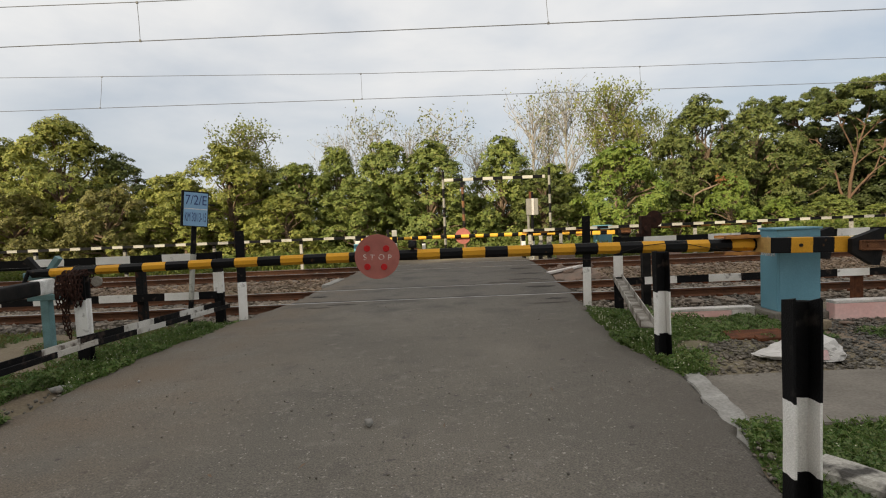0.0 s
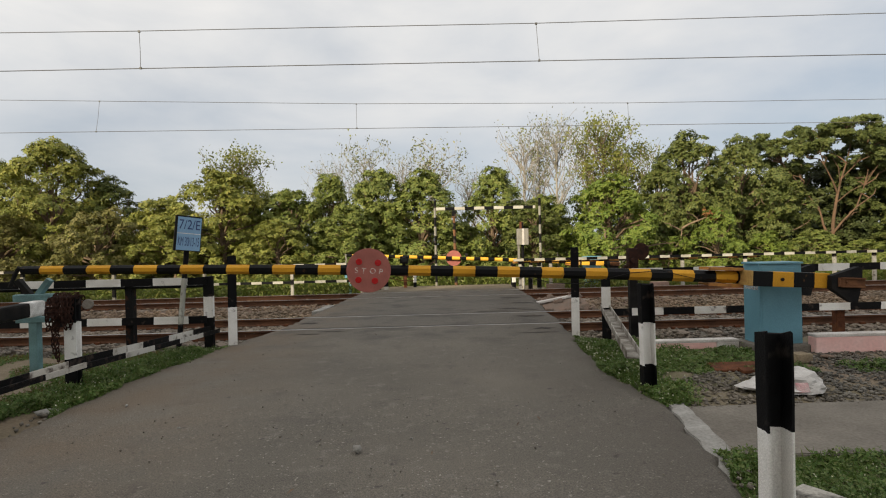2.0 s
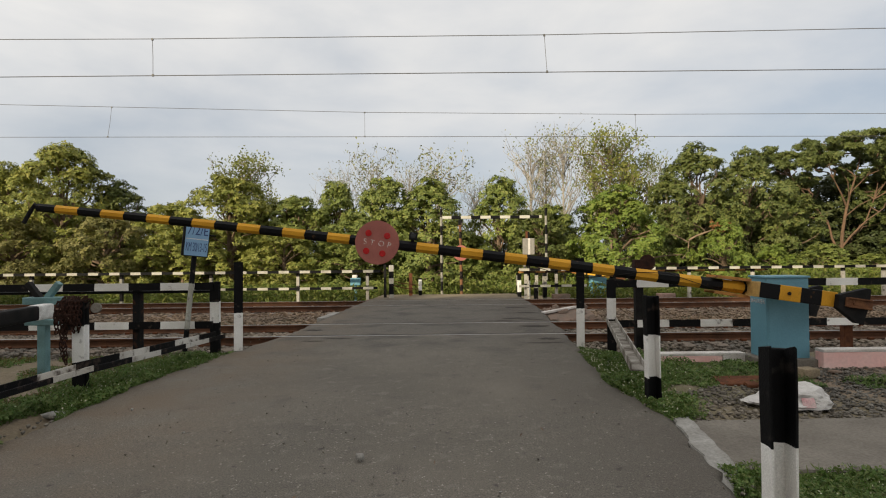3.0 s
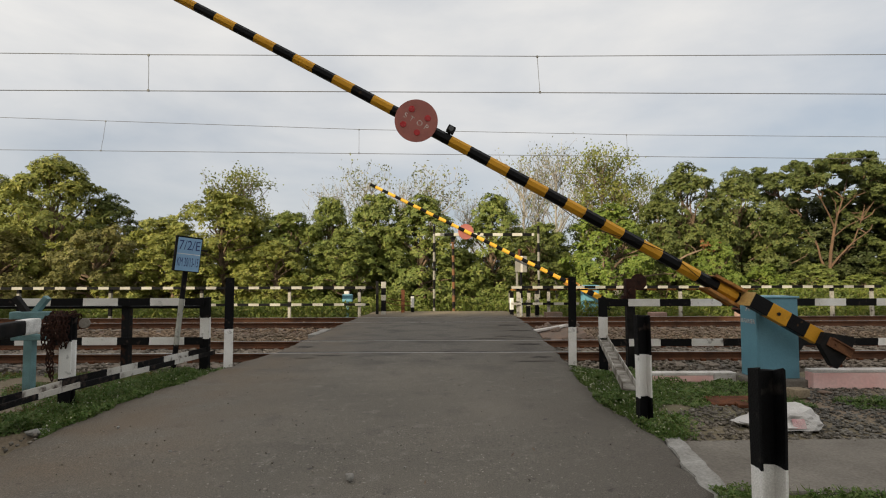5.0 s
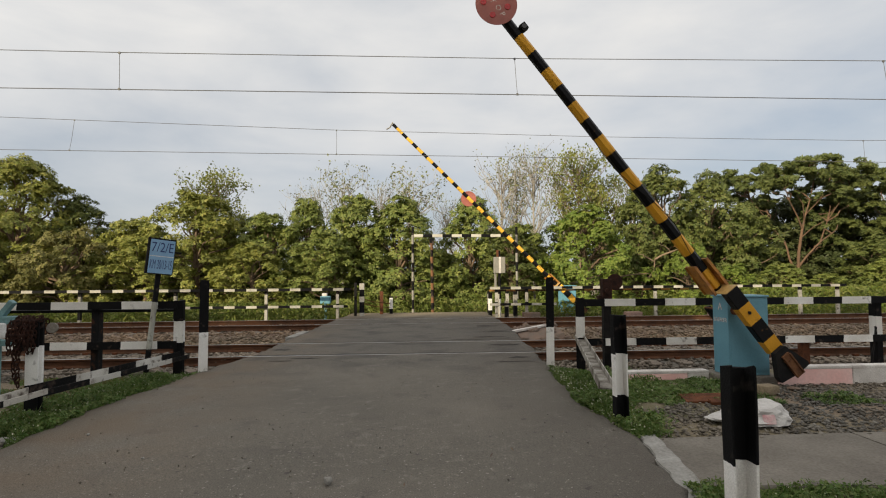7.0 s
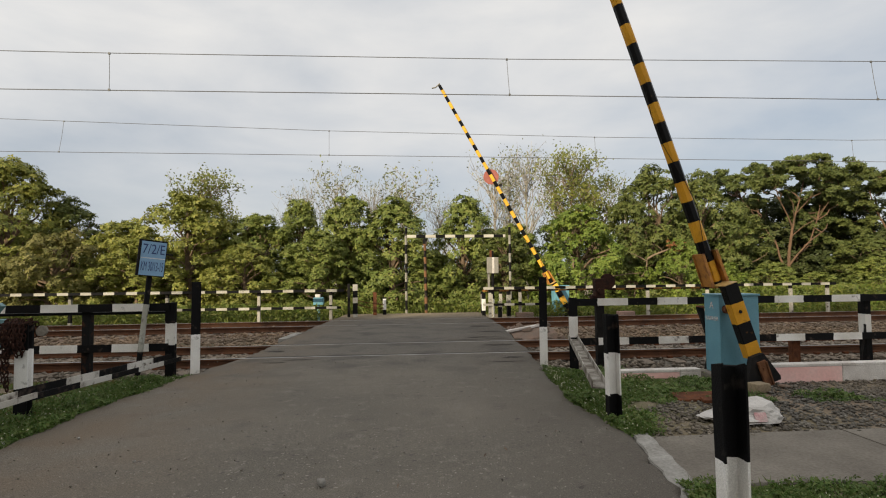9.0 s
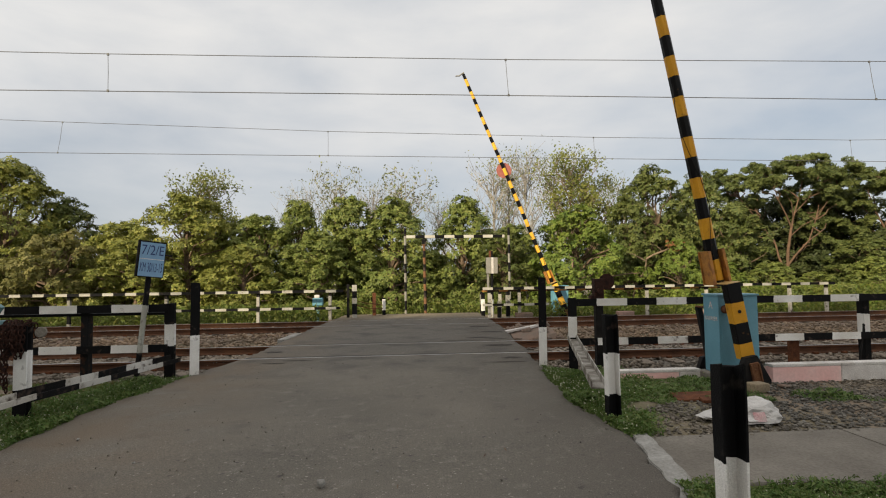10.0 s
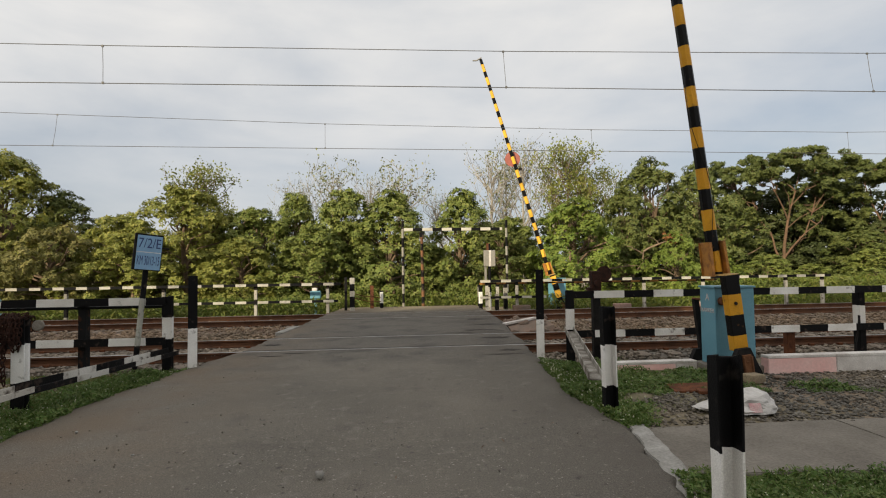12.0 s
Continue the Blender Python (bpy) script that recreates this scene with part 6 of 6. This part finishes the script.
# ---- undergrowth and grass ----
def scatter(name, label, rng, n, area, mat, length, width, up, height, zfun=None, whorl=False):
    """Blades and small leaves over an area; area gives x and y from n."""
    x, y = area(rng, n)
    z = ground_height(x, y) if zfun is None else zfun(x, y)
    lush = np.array([0.75 + 1.1 * noise.noise((a * 2.6, b * 2.6, 7.0)) for a, b in zip(x, y)]) if whorl else 1.0
    c = np.stack((x, y, z + rng.uniform(0.0, 1.0, len(x)) ** 1.3 * height * np.maximum(0.15, lush)), 1)
    nrm = rng.normal(size=c.shape) * np.array([[1, 1, up]]) + np.array([[0, -0.2, up]])
    v, f = rosettes(rng, c, nrm + np.array([[0, 0, 0.6]]), length, width, 4) if whorl else leaf_arrays(rng, c, nrm, length, width)
    tagged(new(name, raw_mesh(name, v, f, mat)), label, "grass", kind="stuff")


def patches(rng, x, y, lo):
    """Keep the points of uneven patches."""
    keep = np.array([noise.noise((a * 0.9, b * 0.9, 3.0)) for a, b in zip(x, y)]) > lo
    return x[keep], y[keep]


def left_verge(rng, n):
    y = rng.uniform(-3.0, 9.3, n)
    x = np.interp(y, EDGE_Y, ROAD_L) + 0.10 + 0.07 * np.sin(y * 5.3) * np.sin(y * 2.1 + 1) - np.abs(rng.normal(0, 0.42, n))
    return patches(rng, x, y, -0.55)


def left_field(rng, n):
    y = rng.uniform(-3.0, 9.4, n)
    x = np.interp(y, EDGE_Y, ROAD_L) - rng.uniform(0.2, 6.0, n)
    return patches(rng, x, y, -0.16)


def right_verge(rng, n):
    y = rng.uniform(5.30, 9.1, n)
    x = np.interp(y, EDGE_Y, ROAD_R) - 0.06 + np.abs(rng.normal(0, 0.45, n))
    keep = x < np.interp(y, (5.3, 5.9, 6.5, 7.2, 9.1), (2.28, 2.50, 3.05, 3.9, 4.0)) + rng.normal(0, 0.10, n)
    return patches(rng, x[keep], y[keep], -0.30)


def right_field(rng, n):
    x, y = rng.uniform(2.5, 9.0, n), rng.uniform(6.35, 7.95, n)
    keep = (x > 4.4) | (rng.uniform(0, 1, n) < 0.9) & (y > 6.4 + 0.25 * (x - 2.5) * (x < 3.6))
    near = patches(rng, x[keep & (x < 4.4)], y[keep & (x < 4.4)], -0.38)
    away = patches(rng, x[keep & (x >= 4.4)], y[keep & (x >= 4.4)], 0.05)
    return np.concatenate((near[0], away[0])), np.concatenate((near[1], away[1]))


def near_verge(rng, n):
    y = 4.28 - np.abs(rng.normal(0, 1.5, n))
    x = np.interp(y, EDGE_Y, ROAD_R) + 0.02 + np.abs(rng.normal(0, 1.9, n))
    keep = ((x > 1.95) | (y < 4.0)) & (y < 4.19 + 0.07 * np.sin(x * 5.1) * np.sin(x * 2.3) - 0.06 * np.maximum(0, x - 2.4) + rng.normal(0, 0.03, n))
    return patches(rng, x[keep], y[keep], -0.42)


def far_verge(rng, n):
    y = rng.uniform(19.5, 26.0, n)
    x = rng.uniform(-28, 32, n)
    keep = ((x < np.interp(y, EDGE_Y, ROAD_L) - 0.2) | (x > np.interp(y, EDGE_Y, ROAD_R) + 1.3) | (y > 23.6))
    return x[keep], y[keep]


def far_end(rng, n):
    return rng.uniform(-2.6, 4.6, n), rng.uniform(23.9, 26.0, n)


def build_gravel():
    rng = np.random.default_rng(61)
    n = 13000
    x, y = rng.uniform(2.2, 8.5, n), rng.uniform(5.25, 7.9, n)
    keep = (y < 6.5 + 0.25 * np.sin(x * 2.1)) | (x > 4.6)
    keep &= x > np.where(y < 5.9, 2.25, 2.55 + 0.3 * np.sin(y * 5))
    x, y = x[keep], y[keep]
    z = ground_height(x, y) + rng.uniform(-0.02, 0.02, len(x))
    v, f = stone_arrays(rng, np.stack((x, y, z), 1), 0.028, 0.55)
    tagged(new("gravel", raw_mesh("gravel", v, f, M["gravel"])), "loose grey gravel beside the concrete path", "gravel", kind="stuff")


def build_litter():
    """Dry leaf scraps on the road and small stones along its edges."""
    rng = np.random.default_rng(63)
    n = 26
    y = 2.3 + rng.uniform(0, 1, n) ** 1.5 * 7.5
    x = rng.uniform(-3.5, 2.0, n) - rng.uniform(0, 1, n) ** 3
    x = np.clip(x, -3.6, 2.0)
    v, f = leaf_arrays(rng, np.stack((x, y, np.full(n, 0.008)), 1), rng.normal(0, 0.15, (n, 3)) + np.array([[0, 0, 1.0]]), 0.045, 0.018)
    tagged(new("dry_leaves", raw_mesh("dry_leaves", v, f, M["bark"])), "small dark dry leaves strewn over the asphalt", "leaves", kind="stuff")
    n = 420
    y = rng.uniform(2.5, 9.0, n)
    left = rng.uniform(0, 1, n) < 0.35
    keep_off = (y > 3.9) & (y < 5.5)
    y = np.where(keep_off & ~left, y + 1.6, y)
    x = np.where(left, np.interp(y, EDGE_Y, ROAD_L), np.interp(y, EDGE_Y, ROAD_R)) + rng.normal(0, 0.09, n)
    v, f = stone_arrays(rng, np.stack((x, y, ground_height(x, y) + 0.035), 1), 0.022)
    tagged(new("gravel", raw_mesh("gravel", v, f, M["gravel"])), "crumbled stones along the broken road edge", "gravel", kind="stuff")


build_gravel()
build_litter()
g = np.random.default_rng(71)
scatter("grass", "low green weeds along the road edge", g, 38500, left_verge, M["grass"], 0.034, 0.020, 0.7, 0.13, whorl=True)
scatter("grass", "thin blades among the weeds of the verge", g, 13300, left_verge, M["grass"], 0.12, 0.010, 0.15, 0.10)
scatter("grass", "thin dry grass on trodden earth", g, 29500, left_field, M["grass_dry"], 0.09, 0.012, 0.25, 0.07)
scatter("grass", "green weeds on trodden earth", g, 25000, left_field, M["grass"], 0.045, 0.026, 0.6, 0.06, whorl=True)
scatter("grass", "low green clover between road and channel", g, 22000, right_verge, M["grass"], 0.030, 0.020, 0.8, 0.14, whorl=True)
scatter("grass", "thin blades among the clover", g, 6000, right_verge, M["grass"], 0.11, 0.010, 0.15, 0.10)
scatter("grass", "patchy green weeds on gravel", g, 15000, right_field, M["grass"], 0.033, 0.021, 0.7, 0.07, whorl=True)
scatter("grass", "leafy green weeds beside the path", g, 20000, near_verge, M["grass"], 0.027, 0.017, 0.8, 0.065, whorl=True)
scatter("grass", "thin blades among the weeds beside the path", g, 5000, near_verge, M["grass"], 0.09, 0.008, 0.2, 0.06)
scatter("weed_flowers", "tiny pale flowers among the weeds by the channel", g, 1500, right_verge, M["speck"], 0.020, 0.016, 0.8, 0.15)
scatter("weed_flowers", "tiny pale flowers along the road edge", g, 1600, left_verge, M["speck"], 0.020, 0.016, 0.8, 0.14)
scatter("weed_flowers", "tiny pale flowers beside the path", g, 700, near_verge, M["speck"], 0.014, 0.011, 0.8, 0.075)
scatter("undergrowth", "rank sunlit grass and weeds before the trees", g, 55000, far_verge, M["grass_far"], 0.24, 0.060, 0.35, 0.60)
scatter("undergrowth", "leafy sunlit weeds before the trees", g, 12000, far_verge, M["grass_far"], 0.13, 0.06, 0.6, 0.55, whorl=True)
scatter("undergrowth", "leafy weeds where the road drops away", g, 3500, far_end, M["grass_far"], 0.15, 0.07, 0.6, 0.95, whorl=True)


def far_right(rng, n):
    return rng.uniform(11.5, 34, n), rng.uniform(24.5, 28.5, n)


scatter("undergrowth", "tall leafy bushes under the trees beyond the fence", g, 9000, far_right, M["leaf_dark"], 0.16, 0.08, 0.6, 1.15, whorl=True)
scatter("undergrowth", "tall sunlit grass under the trees beyond the fence", g, 16000, far_right, M["grass_far"], 0.30, 0.06, 0.3, 1.1)


# ---- what moves ----
def motions():
    def swing(thing, x, y, z, turn, rows):
        walk(thing, [(t, pose(x, y, z, 0, a, turn)) for t, a in rows])

    swing(near_boom, 4.57, 7.42, 0.96, 1.4, ((0, 1.3), (1.0, 1.55), (1.5, 2.05), (2.0, 3.2), (2.5, 5.15), (2.8, 6.9), (3.2, 9.75), (4.0, 17.8), (4.8, 26.8), (5.2, 31.5), (5.5, 35.0),
                                             (6.0, 41.0), (6.5, 46.9), (7.2, 54.5), (8.0, 62.8), (8.8, 70.4), (9.5, 76.3), (10.0, 79.85), (10.5, 82.55), (11.0, 83.45), (12.0, 83.75)))
    swing(far_boom, 5.75, 19.92, 0.80, 0.0, ((0, 0.6), (1.0, 0.9), (1.5, 2.0), (2.0, 3.4), (2.5, 6.2), (2.8, 8.2), (3.2, 10.6), (4.0, 17.6), (4.8, 25.0), (5.2, 28.6), (5.5, 31.3),
                                            (6.0, 36.0), (6.5, 40.4), (7.2, 46.9), (8.0, 53.6), (8.8, 59.8), (9.5, 65.2), (10.0, 68.2), (10.5, 70.7), (11.0, 72.2), (12.0, 73.4)))


motions()
